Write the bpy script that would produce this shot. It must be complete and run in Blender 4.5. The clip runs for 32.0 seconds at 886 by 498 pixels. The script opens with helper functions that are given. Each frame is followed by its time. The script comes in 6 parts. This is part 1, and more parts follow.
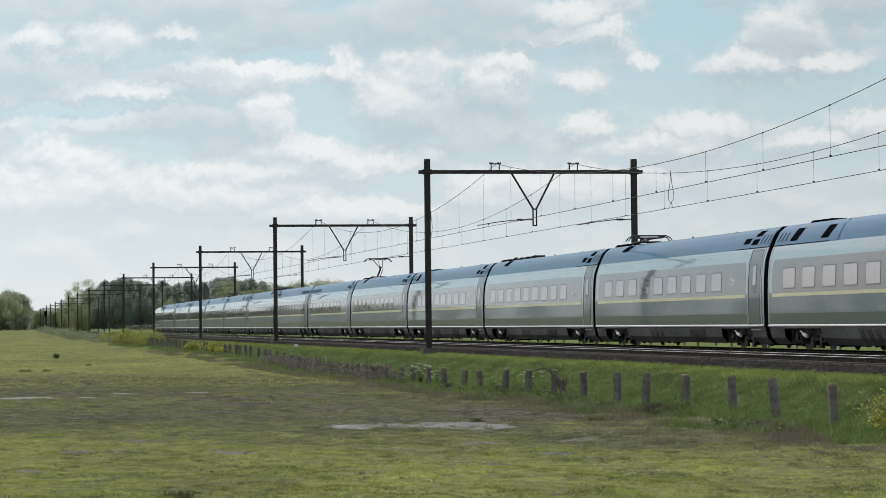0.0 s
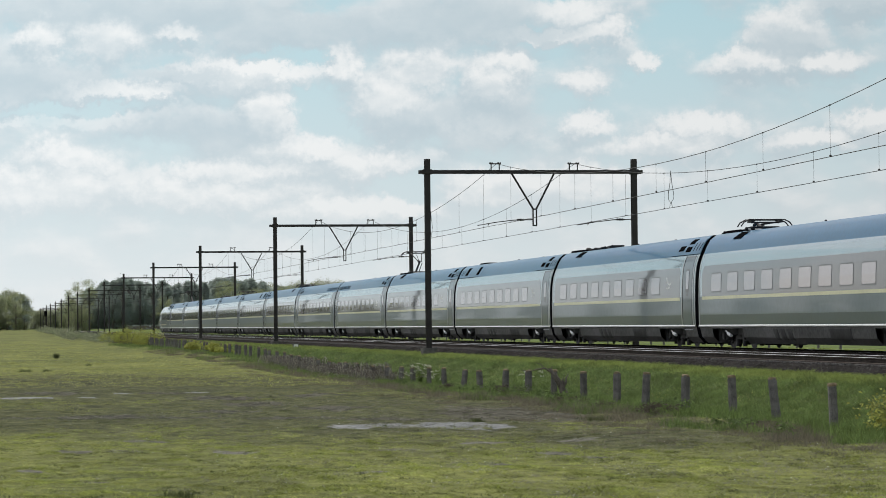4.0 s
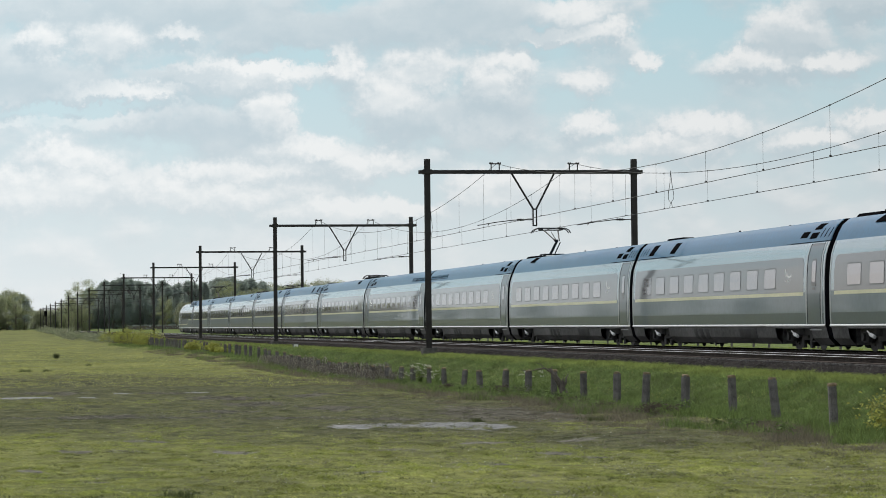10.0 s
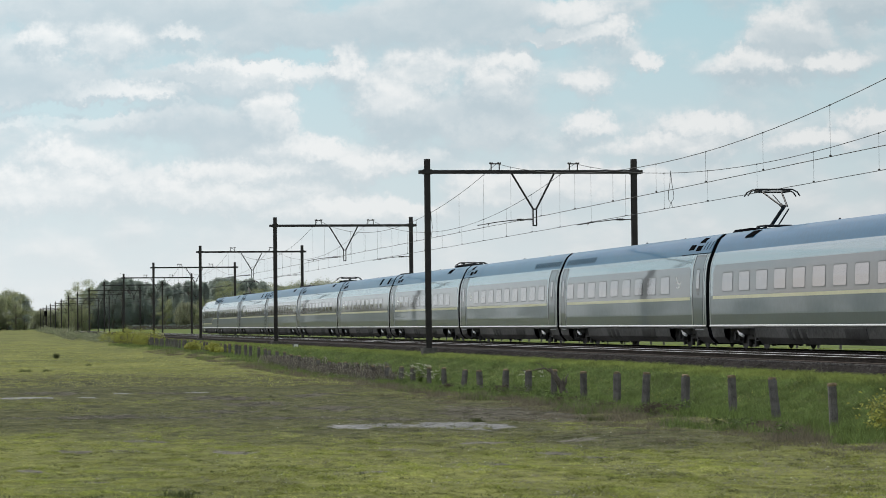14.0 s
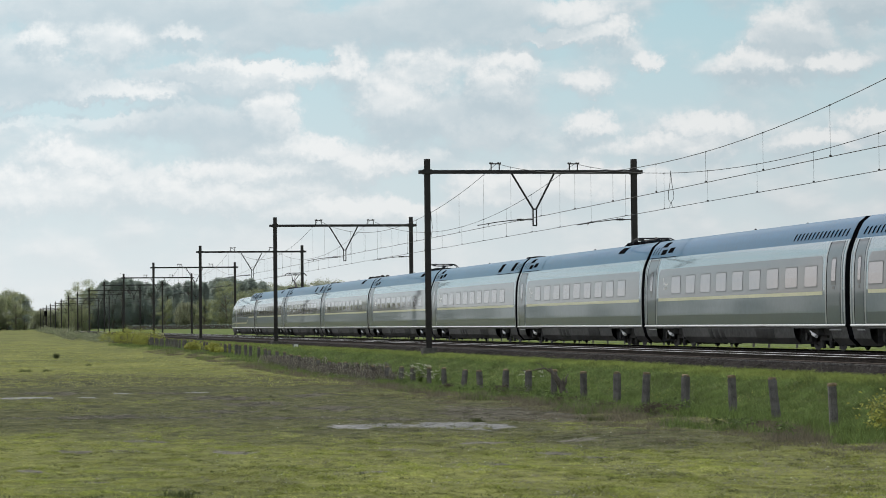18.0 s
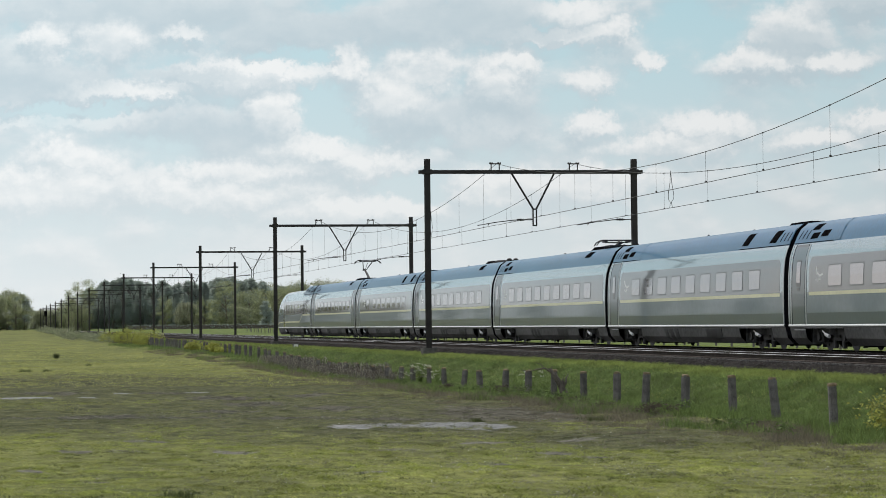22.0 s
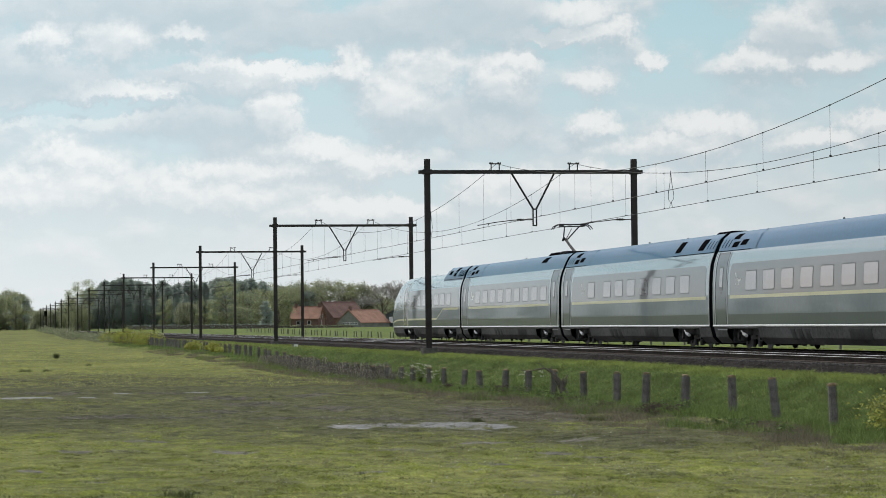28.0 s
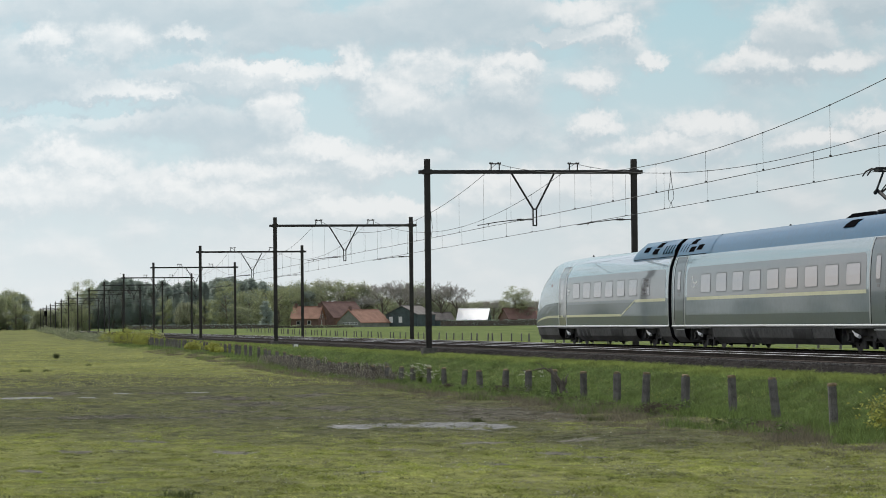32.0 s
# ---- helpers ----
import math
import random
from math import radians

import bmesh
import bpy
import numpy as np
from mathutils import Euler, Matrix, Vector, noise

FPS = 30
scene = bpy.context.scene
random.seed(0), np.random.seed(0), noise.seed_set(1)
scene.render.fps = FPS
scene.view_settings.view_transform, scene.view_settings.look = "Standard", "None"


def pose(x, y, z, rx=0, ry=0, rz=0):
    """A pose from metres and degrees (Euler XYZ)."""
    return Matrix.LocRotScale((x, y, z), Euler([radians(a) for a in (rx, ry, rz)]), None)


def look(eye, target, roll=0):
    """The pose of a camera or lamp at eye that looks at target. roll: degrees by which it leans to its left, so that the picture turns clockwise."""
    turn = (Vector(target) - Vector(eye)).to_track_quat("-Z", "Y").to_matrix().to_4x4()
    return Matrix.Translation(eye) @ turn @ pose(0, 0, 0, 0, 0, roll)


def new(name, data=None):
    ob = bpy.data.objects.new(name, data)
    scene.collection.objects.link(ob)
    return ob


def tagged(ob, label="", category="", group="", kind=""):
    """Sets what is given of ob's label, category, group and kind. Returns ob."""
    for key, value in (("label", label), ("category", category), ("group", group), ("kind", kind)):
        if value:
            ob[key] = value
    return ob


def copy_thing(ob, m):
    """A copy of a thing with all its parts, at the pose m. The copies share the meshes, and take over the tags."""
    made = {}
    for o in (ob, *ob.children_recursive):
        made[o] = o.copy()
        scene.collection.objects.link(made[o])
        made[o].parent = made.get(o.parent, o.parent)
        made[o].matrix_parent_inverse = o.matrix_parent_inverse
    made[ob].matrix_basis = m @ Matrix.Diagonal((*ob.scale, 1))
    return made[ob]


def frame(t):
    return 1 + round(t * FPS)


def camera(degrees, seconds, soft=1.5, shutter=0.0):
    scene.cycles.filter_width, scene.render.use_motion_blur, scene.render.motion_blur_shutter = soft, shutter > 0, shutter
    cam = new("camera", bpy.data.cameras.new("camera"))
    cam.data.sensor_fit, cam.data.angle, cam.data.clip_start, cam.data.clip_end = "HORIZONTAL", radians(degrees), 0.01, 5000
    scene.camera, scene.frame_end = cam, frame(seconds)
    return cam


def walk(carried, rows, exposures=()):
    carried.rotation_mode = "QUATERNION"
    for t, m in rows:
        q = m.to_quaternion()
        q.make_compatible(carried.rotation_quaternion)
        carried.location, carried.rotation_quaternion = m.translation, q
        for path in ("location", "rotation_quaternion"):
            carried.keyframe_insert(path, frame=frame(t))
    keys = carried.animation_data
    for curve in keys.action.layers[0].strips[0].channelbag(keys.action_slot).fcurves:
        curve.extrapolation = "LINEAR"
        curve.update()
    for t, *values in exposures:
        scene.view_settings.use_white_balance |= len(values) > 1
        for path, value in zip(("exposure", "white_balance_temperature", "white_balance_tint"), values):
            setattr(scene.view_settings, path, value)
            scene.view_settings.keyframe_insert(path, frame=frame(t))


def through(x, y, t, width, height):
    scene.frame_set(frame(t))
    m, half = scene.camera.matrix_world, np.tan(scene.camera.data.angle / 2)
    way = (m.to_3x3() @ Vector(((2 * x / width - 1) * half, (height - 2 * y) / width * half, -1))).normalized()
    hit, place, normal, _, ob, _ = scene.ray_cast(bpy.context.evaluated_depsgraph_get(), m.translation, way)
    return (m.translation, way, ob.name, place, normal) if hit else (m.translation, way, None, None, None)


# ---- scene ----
# ---- camera ----
EYE = (0.0, 0.0, 0.963)
VIEW_AZ, VIEW_EL = radians(9.843), radians(1.595)
cam = camera(18.667, 32.0, soft=0.9)
AIM = (EYE[0] + math.sin(VIEW_AZ) * 100, EYE[1] + math.cos(VIEW_AZ) * 100, EYE[2] + math.tan(VIEW_EL) * 100)
CAM_POSE = look(EYE, AIM, roll=-0.56)
walk(cam, [(0.0, CAM_POSE), (32.0, CAM_POSE)], exposures=[(0.0, 0.0), (32.0, 0.0)])

# ---- plan: x across the line, y along it, z from the top of the rails ----
POSTS_X, TRACK_NEAR, TRACK_FAR, POSTS_W = 20.445, 23.245, 26.85, 9.576
FIRST, SPAN = 121.204, 65.426
CAR = 24.775
FIELD_Z = -1.14


def bend(s):
    """Sideways drift of the line along its slow curve."""
    return 4.418e-6 * max(s - FIRST, 0.0) ** 2


def heading(s):
    return -math.degrees(math.atan(2 * 4.418e-6 * max(s - FIRST, 0.0)))


def far_x(s):
    """Centre of the far track, which parts a little from the near one on its way out."""
    return TRACK_FAR + bend(s) + 3.6e-6 * (min(max(s, FIRST), 400.0) - FIRST) ** 2


def smooth(a, b, v):
    v = min(max((v - a) / (b - a), 0.0), 1.0)
    return v * v * (3 - 2 * v)


def ground_z(x, s):
    xr = x - bend(s)
    z = FIELD_Z + 1.5 * smooth(330, 900, s)
    bank = smooth(16.8, 20.2, xr) * (1 - smooth(31.0, 34.5, xr))
    z += (0.22 * smooth(125, 175, s) - 0.25 * smooth(55, 115, s) * (1 - smooth(118, 165, s))) * math.exp(-((xr - 15.8) / 2.0) ** 2)
    top = -0.42
    return z + (top - z) * bank if z < top else z * (1 - bank) + top * bank


# ---- world, sun ----
SUN_AZ, SUN_EL = radians(-12.0), radians(50.0)
world = bpy.data.worlds.new("world")
scene.world = world
world.use_nodes = True
wn, wl = world.node_tree.nodes, world.node_tree.links
wn.clear()
sky = wn.new("ShaderNodeTexSky")
sky.sky_type, sky.sun_disc = "NISHITA", False
sky.sun_elevation, sky.sun_rotation = SUN_EL, SUN_AZ
sky.air_density, sky.dust_density = 1.0, 2.5
co = wn.new("ShaderNodeTexCoord")
cloud = wn.new("ShaderNodeTexNoise")
cloud.inputs["Scale"].default_value, cloud.inputs["Detail"].default_value = 3.0, 8.0
ramp = wn.new("ShaderNodeValToRGB")
ramp.color_ramp.elements[0].position, ramp.color_ramp.elements[1].position = 0.34, 0.62
mix = wn.new("ShaderNodeMixRGB")
mix.inputs[2].default_value = (6.6, 6.9, 7.1, 1)
bg = wn.new("ShaderNodeBackground")
bg.inputs["Strength"].default_value = 0.125
wo = wn.new("ShaderNodeOutputWorld")
wl.new(co.outputs["Generated"], cloud.inputs["Vector"])
wl.new(cloud.outputs["Fac"], ramp.inputs["Fac"])
wl.new(ramp.outputs["Color"], mix.inputs[0])
wl.new(sky.outputs["Color"], mix.inputs[1])
wl.new(mix.outputs["Color"], bg.inputs["Color"])
wl.new(bg.outputs["Background"], wo.inputs["Surface"])

sun = new("sun", bpy.data.lights.new("sun", "SUN"))
sun.data.energy, sun.data.angle, sun.data.color = 2.5, radians(2.0), (1.0, 0.95, 0.86)
sun.matrix_world = look((0, 0, 0), (-math.sin(SUN_AZ) * math.cos(SUN_EL), -math.cos(SUN_AZ) * math.cos(SUN_EL), -math.sin(SUN_EL)))


# ---- mesh and material helpers ----
class Build:
    """Collects vertices and faces for one mesh."""

    def __init__(self):
        self.v, self.f = [], []

    def add(self, verts, faces):
        n = len(self.v)
        self.v.extend(tuple(p) for p in verts)
        self.f.extend(tuple(n + i for i in q) for q in faces)
        return self

    def box(self, x0, x1, y0, y1, z0, z1, m=None, cut=0.0):
        c = cut
        if c:
            ring = [(x0 + c, y0), (x1 - c, y0), (x1, y0 + c), (x1, y1 - c), (x1 - c, y1), (x0 + c, y1), (x0, y1 - c), (x0, y0 + c)]
        else:
            ring = [(x0, y0), (x1, y0), (x1, y1), (x0, y1)]
        n = len(ring)
        vs = [(x, y, z0) for x, y in ring] + [(x, y, z1) for x, y in ring]
        if m is not None:
            vs = [m @ Vector(p) for p in vs]
        fs = [tuple(range(n - 1, -1, -1)), tuple(range(n, 2 * n))] + [(i, (i + 1) % n, n + (i + 1) % n, n + i) for i in range(n)]
        return self.add(vs, fs)

    def tube(self, path, r, n=6, cap=True):
        """A round bar along a list of points; r is one radius or one a point."""
        path = [Vector(p) for p in path]
        rs = r if isinstance(r, (list, tuple)) else [r] * len(path)
        vs, fs = [], []
        for i, p in enumerate(path):
            d = (path[min(i + 1, len(path) - 1)] - path[max(i - 1, 0)]).normalized()
            a = d.orthogonal().normalized() if abs(d.z) > 0.9 else d.cross(Vector((0, 0, 1))).normalized()
            b = d.cross(a)
            for k in range(n):
                w = 2 * math.pi * (k + 0.5) / n
                vs.append(p + (a * math.cos(w) + b * math.sin(w)) * rs[i])
        for i in range(len(path) - 1):
            for k in range(n):
                fs.append((i * n + k, i * n + (k + 1) % n, (i + 1) * n + (k + 1) % n, (i + 1) * n + k))
        if cap:
            fs += [tuple(range(n - 1, -1, -1)), tuple((len(path) - 1) * n + k for k in range(n))]
        return self.add(vs, fs)

    def loft(self, rings, close=False, cap=False):
        n = len(rings[0])
        vs = [p for r in rings for p in r]
        fs = []
        for i in range(len(rings) - 1):
            for k in range(n if close else n - 1):
                fs.append((i * n + k, i * n + (k + 1) % n, (i + 1) * n + (k + 1) % n, (i + 1) * n + k))
        if cap:
            fs += [tuple(range(n - 1, -1, -1)), tuple((len(rings) - 1) * n + k for k in range(n))]
        return self.add(vs, fs)

    def mesh(self, name, material, soft=False):
        me = bpy.data.meshes.new(name)
        me.from_pydata(self.v, [], self.f)
        me.materials.append(material)
        if soft:
            me.polygons.foreach_set("use_smooth", [True] * len(me.polygons))
            me.set_sharp_from_angle(angle=radians(38))
        me.update()
        return me


def part(name, b, material, parent=None, label="", m=None, soft=False):
    """Links a Build, or a mesh that exists already, as one object."""
    me = b.mesh(name, material, soft) if isinstance(b, Build) else b
    ob = new(name, me)
    if parent is not None:
        ob.parent = parent
    if m is not None:
        ob.matrix_basis = m
    if label:
        ob["label"] = label
    return ob


def thing(name, m, label, category, group="", kind=""):
    ob = new(name)
    ob.matrix_basis = m
    return tagged(ob, label, category, group, kind)


def material(name, base, rough=0.6, metal=0.0, var=0.15, scale=3.0, fine=40.0, bump=0.0, other=None, coat=0.0, spec=0.5, ior=1.5, rnd=0.0, island=False):
    """A painted or natural surface with variation at two scales."""
    m = bpy.data.materials.new(name)
    m.use_nodes = True
    nt = m.node_tree
    p = nt.nodes["Principled BSDF"]
    tc = nt.nodes.new("ShaderNodeTexCoord")
    big, small = nt.nodes.new("ShaderNodeTexNoise"), nt.nodes.new("ShaderNodeTexNoise")
    big.inputs["Scale"].default_value, small.inputs["Scale"].default_value = scale, fine
    big.inputs["Detail"].default_value, small.inputs["Detail"].default_value = 5.0, 3.0
    add = nt.nodes.new("ShaderNodeMath")
    add.operation = "ADD"
    half = nt.nodes.new("ShaderNodeMath")
    half.operation = "MULTIPLY"
    half.inputs[1].default_value = 0.5
    cr = nt.nodes.new("ShaderNodeValToRGB")
    other = other or tuple(min(1.0, c * (1 + 2.2 * var)) for c in base)
    low = tuple(c * (1 - var) for c in base)
    cr.color_ramp.elements[0].position, cr.color_ramp.elements[1].position = 0.36, 0.64
    cr.color_ramp.elements[0].color, cr.color_ramp.elements[1].color = (*low, 1), (*other, 1)
    nt.links.new(tc.outputs["Object"], big.inputs["Vector"])
    nt.links.new(tc.outputs["Object"], small.inputs["Vector"])
    nt.links.new(big.outputs["Fac"], add.inputs[0])
    nt.links.new(small.outputs["Fac"], add.inputs[1])
    nt.links.new(add.outputs[0], half.inputs[0])
    nt.links.new(half.outputs[0], cr.inputs["Fac"])
    out = cr.outputs["Color"]
    if rnd:
        hsv = nt.nodes.new("ShaderNodeHueSaturation")
        if island:
            src = nt.nodes.new("ShaderNodeNewGeometry").outputs["Random Per Island"]
        else:
            src = nt.nodes.new("ShaderNodeObjectInfo").outputs["Random"]
        mr = nt.nodes.new("ShaderNodeMapRange")
        mr.inputs["To Min"].default_value, mr.inputs["To Max"].default_value = 1 - rnd, 1 + rnd
        nt.links.new(src, mr.inputs["Value"])
        nt.links.new(mr.outputs["Result"], hsv.inputs["Value"])
        nt.links.new(out, hsv.inputs["Color"])
        out = hsv.outputs["Color"]
    nt.links.new(out, p.inputs["Base Color"])
    p.inputs["Roughness"].default_value, p.inputs["Metallic"].default_value = rough, metal
    p.inputs["Coat Weight"].default_value, p.inputs["Coat Roughness"].default_value = coat, 0.04
    p.inputs["IOR"].default_value = ior
    p.inputs["Specular IOR Level"].default_value = spec
    if bump:
        bp = nt.nodes.new("ShaderNodeBump")
        bp.inputs["Strength"].default_value, bp.inputs["Distance"].default_value = 1.0, bump
        nt.links.new(half.outputs[0], bp.inputs["Height"])
        nt.links.new(bp.outputs["Normal"], p.inputs["Normal"])
    return m


M_STEEL_DARK = material("weathered_dark_steel", (0.030, 0.027, 0.025), 0.65, 0.2, 0.3, 1.5, 30, 0.002, spec=0.3)
M_WIRE = material("copper_wire_dull", (0.035, 0.035, 0.033), 0.6, 0.3, 0.2, 3, 30)
M_CONCRETE = material("weathered_concrete", (0.105, 0.10, 0.095), 0.85, 0, 0.3, 3, 40, 0.004, rnd=0.12, spec=0.05)
M_RUST = material("rusty_rail_side", (0.036, 0.028, 0.024), 0.85, 0.0, 0.35, 4, 60, 0.001, spec=0.1)
M_RAILTOP = material("polished_rail_head", (0.50, 0.50, 0.51), 0.32, 0.9, 0.12, 2, 30)
M_BALLAST = material("grey_brown_ballast", (0.018, 0.017, 0.016), 0.95, 0, 0.5, 1.2, 22, 0.02, other=(0.052, 0.048, 0.045), spec=0.0)
M_PAINT = material("pale_grey_gloss_paint", (0.156, 0.198, 0.216), 0.42, 0.28, 0.06, 0.4, 5, 0.0006, coat=0.5)
M_BAND = material("mid_grey_gloss_paint", (0.074, 0.080, 0.087), 0.30, 0.0, 0.05, 0.4, 5, 0.0005, coat=1.0, spec=0.25)
M_DOOR = material("blue_grey_door_paint", (0.082, 0.108, 0.126), 0.35, 0.0, 0.06, 0.5, 8, coat=0.6, spec=0.3)
M_SILVER = material("pale_silver_jamb_paint", (0.33, 0.36, 0.375), 0.3, 0.2, 0.05, 0.5, 8, coat=0.4)
M_LAMP = material("dark_red_lamp_lens", (0.22, 0.02, 0.02), 0.2, 0.0, 0.1, 4, 20, coat=0.5)
M_FRAME = material("grey_window_surround", (0.050, 0.056, 0.060), 0.4, 0.0, 0.06, 0.5, 8, coat=0.4)
M_LOWER = material("dark_green_grey_paint", (0.036, 0.066, 0.080), 0.34, 0.12, 0.08, 0.5, 8, coat=0.45)
M_STRIPE = material("pale_yellow_line_paint", (0.66, 0.64, 0.40), 0.4, 0.0, 0.06, 0.6, 8, coat=0.3)
M_UPPER = material("silver_upper_paint", (0.235, 0.320, 0.355), 0.22, 0.4, 0.05, 0.4, 5, 0.0005, coat=0.8)
# roof blue is deepened to stand in for the reflected overhead sky
M_ROOF = material("blue_grey_roof_paint", (0.012, 0.102, 0.200), 0.35, 0.0, 0.08, 0.4, 7, coat=0.32, spec=0.1)
M_SKIRT = material("sooty_dark_grey_skirt", (0.078, 0.076, 0.074), 0.5, 0.1, 0.5, 0.7, 9, 0.001)
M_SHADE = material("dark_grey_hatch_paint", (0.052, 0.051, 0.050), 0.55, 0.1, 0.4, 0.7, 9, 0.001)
M_SILL = material("light_grey_sill_line", (0.62, 0.63, 0.63), 0.35, 0.2, 0.08, 0.6, 8)
M_GLASS = material("coated_window_glass", (0.40, 0.382, 0.39), 0.05, 0.74, 0.02, 0.3, 3)
M_BLACK = material("black_rubber", (0.006, 0.006, 0.007), 0.8, 0, 0.3, 4, 30, spec=0.0)
M_UNDER = material("dirty_bogie_steel", (0.030, 0.028, 0.026), 0.7, 0.2, 0.4, 3, 20, 0.003)
M_WHEEL = material("wheel_steel", (0.045, 0.042, 0.040), 0.6, 0.3, 0.25, 5, 40)
M_PALE = material("pale_grey_damper", (0.80, 0.80, 0.78), 0.45, 0.1, 0.10, 5, 30)
M_PANTO = material("pantograph_dark_metal", (0.028, 0.028, 0.030), 0.6, 0.2, 0.2, 5, 30, spec=0.2)
M_WOOD = material("grey_weathered_oak", (0.095, 0.087, 0.080), 0.85, 0, 0.4, 6, 45, 0.01, other=(0.20, 0.185, 0.17), rnd=0.15)
M_BARK = material("grey_brown_bark", (0.10, 0.085, 0.07), 0.9, 0, 0.35, 3, 20, 0.02)
M_BRICK = material("red_brown_brick", (0.15, 0.09, 0.075), 0.85, 0, 0.25, 0.8, 12, 0.01)
M_PLASTER = material("grey_green_plaster", (0.20, 0.205, 0.18), 0.85, 0, 0.2, 0.8, 12, 0.01)
M_TILE_ORANGE = material("orange_clay_tiles", (0.27, 0.145, 0.10), 0.85, 0, 0.22, 0.5, 5, 0.02)
M_TILE_RED = material("red_brown_clay_tiles", (0.135, 0.075, 0.062), 0.85, 0, 0.25, 0.5, 5, 0.02)
M_TILE_GREY = material("grey_brown_roof_sheets", (0.15, 0.135, 0.125), 0.8, 0, 0.2, 0.5, 5, 0.02)
M_BOARD = material("dark_green_boards", (0.055, 0.075, 0.075), 0.75, 0, 0.25, 0.7, 8, 0.01)
M_WHITE = material("white_painted_wood", (0.72, 0.72, 0.70), 0.6, 0, 0.06, 1, 8)
M_SHEET = material("bright_metal_roof_sheet", (0.93, 0.93, 0.92), 0.3, 0.5, 0.03, 0.5, 6)
M_DARKGLASS = material("dark_window_pane", (0.03, 0.035, 0.04), 0.1, 0, 0.1, 1, 5)
M_FLOWER = material("white_blossom", (0.75, 0.75, 0.68), 0.7, 0, 0.05, 1, 8)
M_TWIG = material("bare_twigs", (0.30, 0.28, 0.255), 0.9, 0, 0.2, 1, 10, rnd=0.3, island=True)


def leaves(name, base, rnd=0.35, through=0.45, spec=0.1, var=0.25, scale=0.4):
    m = material(name, base, 0.62, 0, var, scale, 3, rnd=rnd, island=True, spec=spec)
    nt = m.node_tree
    p, o = nt.nodes["Principled BSDF"], nt.nodes["Material Output"]
    tr, mx = nt.nodes.new("ShaderNodeBsdfTranslucent"), nt.nodes.new("ShaderNodeMixShader")
    src = p.inputs["Base Color"].links[0].from_socket
    nt.links.new(src, tr.inputs["Color"])
    mx.inputs[0].default_value = through
    nt.links.new(p.outputs[0], mx.inputs[1])
    nt.links.new(tr.outputs[0], mx.inputs[2])
    nt.links.new(mx.outputs[0], o.inputs["Surface"])
    return m


# pine, oak, birch and spring leaves are paled to stand in for distance haze
M_PINE = leaves("hazed_pine_needles", (0.300, 0.348, 0.310), 0.22, 0.60, 0.05)
M_OAK = leaves("hazed_green_leaves", (0.240, 0.266, 0.166), 0.30, 0.62, 0.05)
M_BIRCH = leaves("hazed_birch_leaves", (0.262, 0.288, 0.165), 0.30, 0.62, 0.05)
M_SHRUB = leaves("yellow_green_shrub_leaves", (0.31, 0.325, 0.078))
M_SPRING = leaves("hazed_spring_leaves", (0.250, 0.266, 0.180), 0.30, 0.62, 0.05)
M_GRASS = leaves("meadow_grass_blades", (0.236, 0.252, 0.082), 0.45, var=0.45)
M_BANKGRASS = leaves("lush_bank_grass_blades", (0.104, 0.146, 0.048), 0.4, var=0.45, scale=1.1)
M_DRYGRASS = leaves("straw_grass_blades", (0.150, 0.136, 0.098), 0.4)


# worn places in the field: centre, half width, half depth; DULL also holds painted cloud shade
TROD = ((2.4, 87.2, 1.3, 3.0), (7.1, 79.5, 1.3, 2.8), (7.3, 72.1, 1.0, 2.6), (6.1, 66.3, 0.9, 1.5), (9.1, 68.1, 1.1, 1.6), (10.1, 80.5, 1.2, 1.8), (6.0, 85.1, 1.3, 1.6), (3.2, 63.8, 0.7, 1.3), (4.8, 62.2, 0.9, 1.2), (2.1, 63.5, 2.2, 0.75), (7.0, 60.4, 1.6, 1.0), (9.2, 59.4, 1.9, 1.0), (12.3, 62.0, 2.0, 7.0))
SCUFFS = ((1.6, 45.5, 0.42, 0.7), (2.5, 45.2, 0.5, 0.6), (4.2, 44.7, 0.5, 0.7), (0.8, 40.5, 0.3, 0.45), (1.6, 37.1, 0.3, 0.5), (9.3, 43.1, 0.4, 0.6), (9.7, 41.8, 0.35, 0.55), (6.9, 44.6, 0.6, 0.6), (8.7, 46.2, 0.6, 0.6), (5.6, 38.0, 0.35, 0.4), (7.6, 39.6, 0.35, 0.45), (3.0, 50.0, 0.7, 0.6), (10.6, 47.5, 0.6, 0.8))
DULL = ((4.0, 98.0, 10.0, 26.0), (8.0, 66.0, 8.0, 20.0), (10.0, 92.0, 4.5, 12.0), (1.0, 63.0, 6.0, 9.0), (11.5, 48.0, 2.5, 5.0))
POOLS = ((1.4, 81.0, 1.15, 1.4), (4.5, 84.5, 0.45, 0.9), (7.0, 87.5, 0.6, 1.0), (8.5, 55.4, 0.9, 2.6), (9.8, 55.6, 1.0, 3.2), (10.5, 54.6, 0.5, 1.8), (7.6, 54.4, 0.75, 1.7), (3.3, 81.9, 0.4, 0.7))


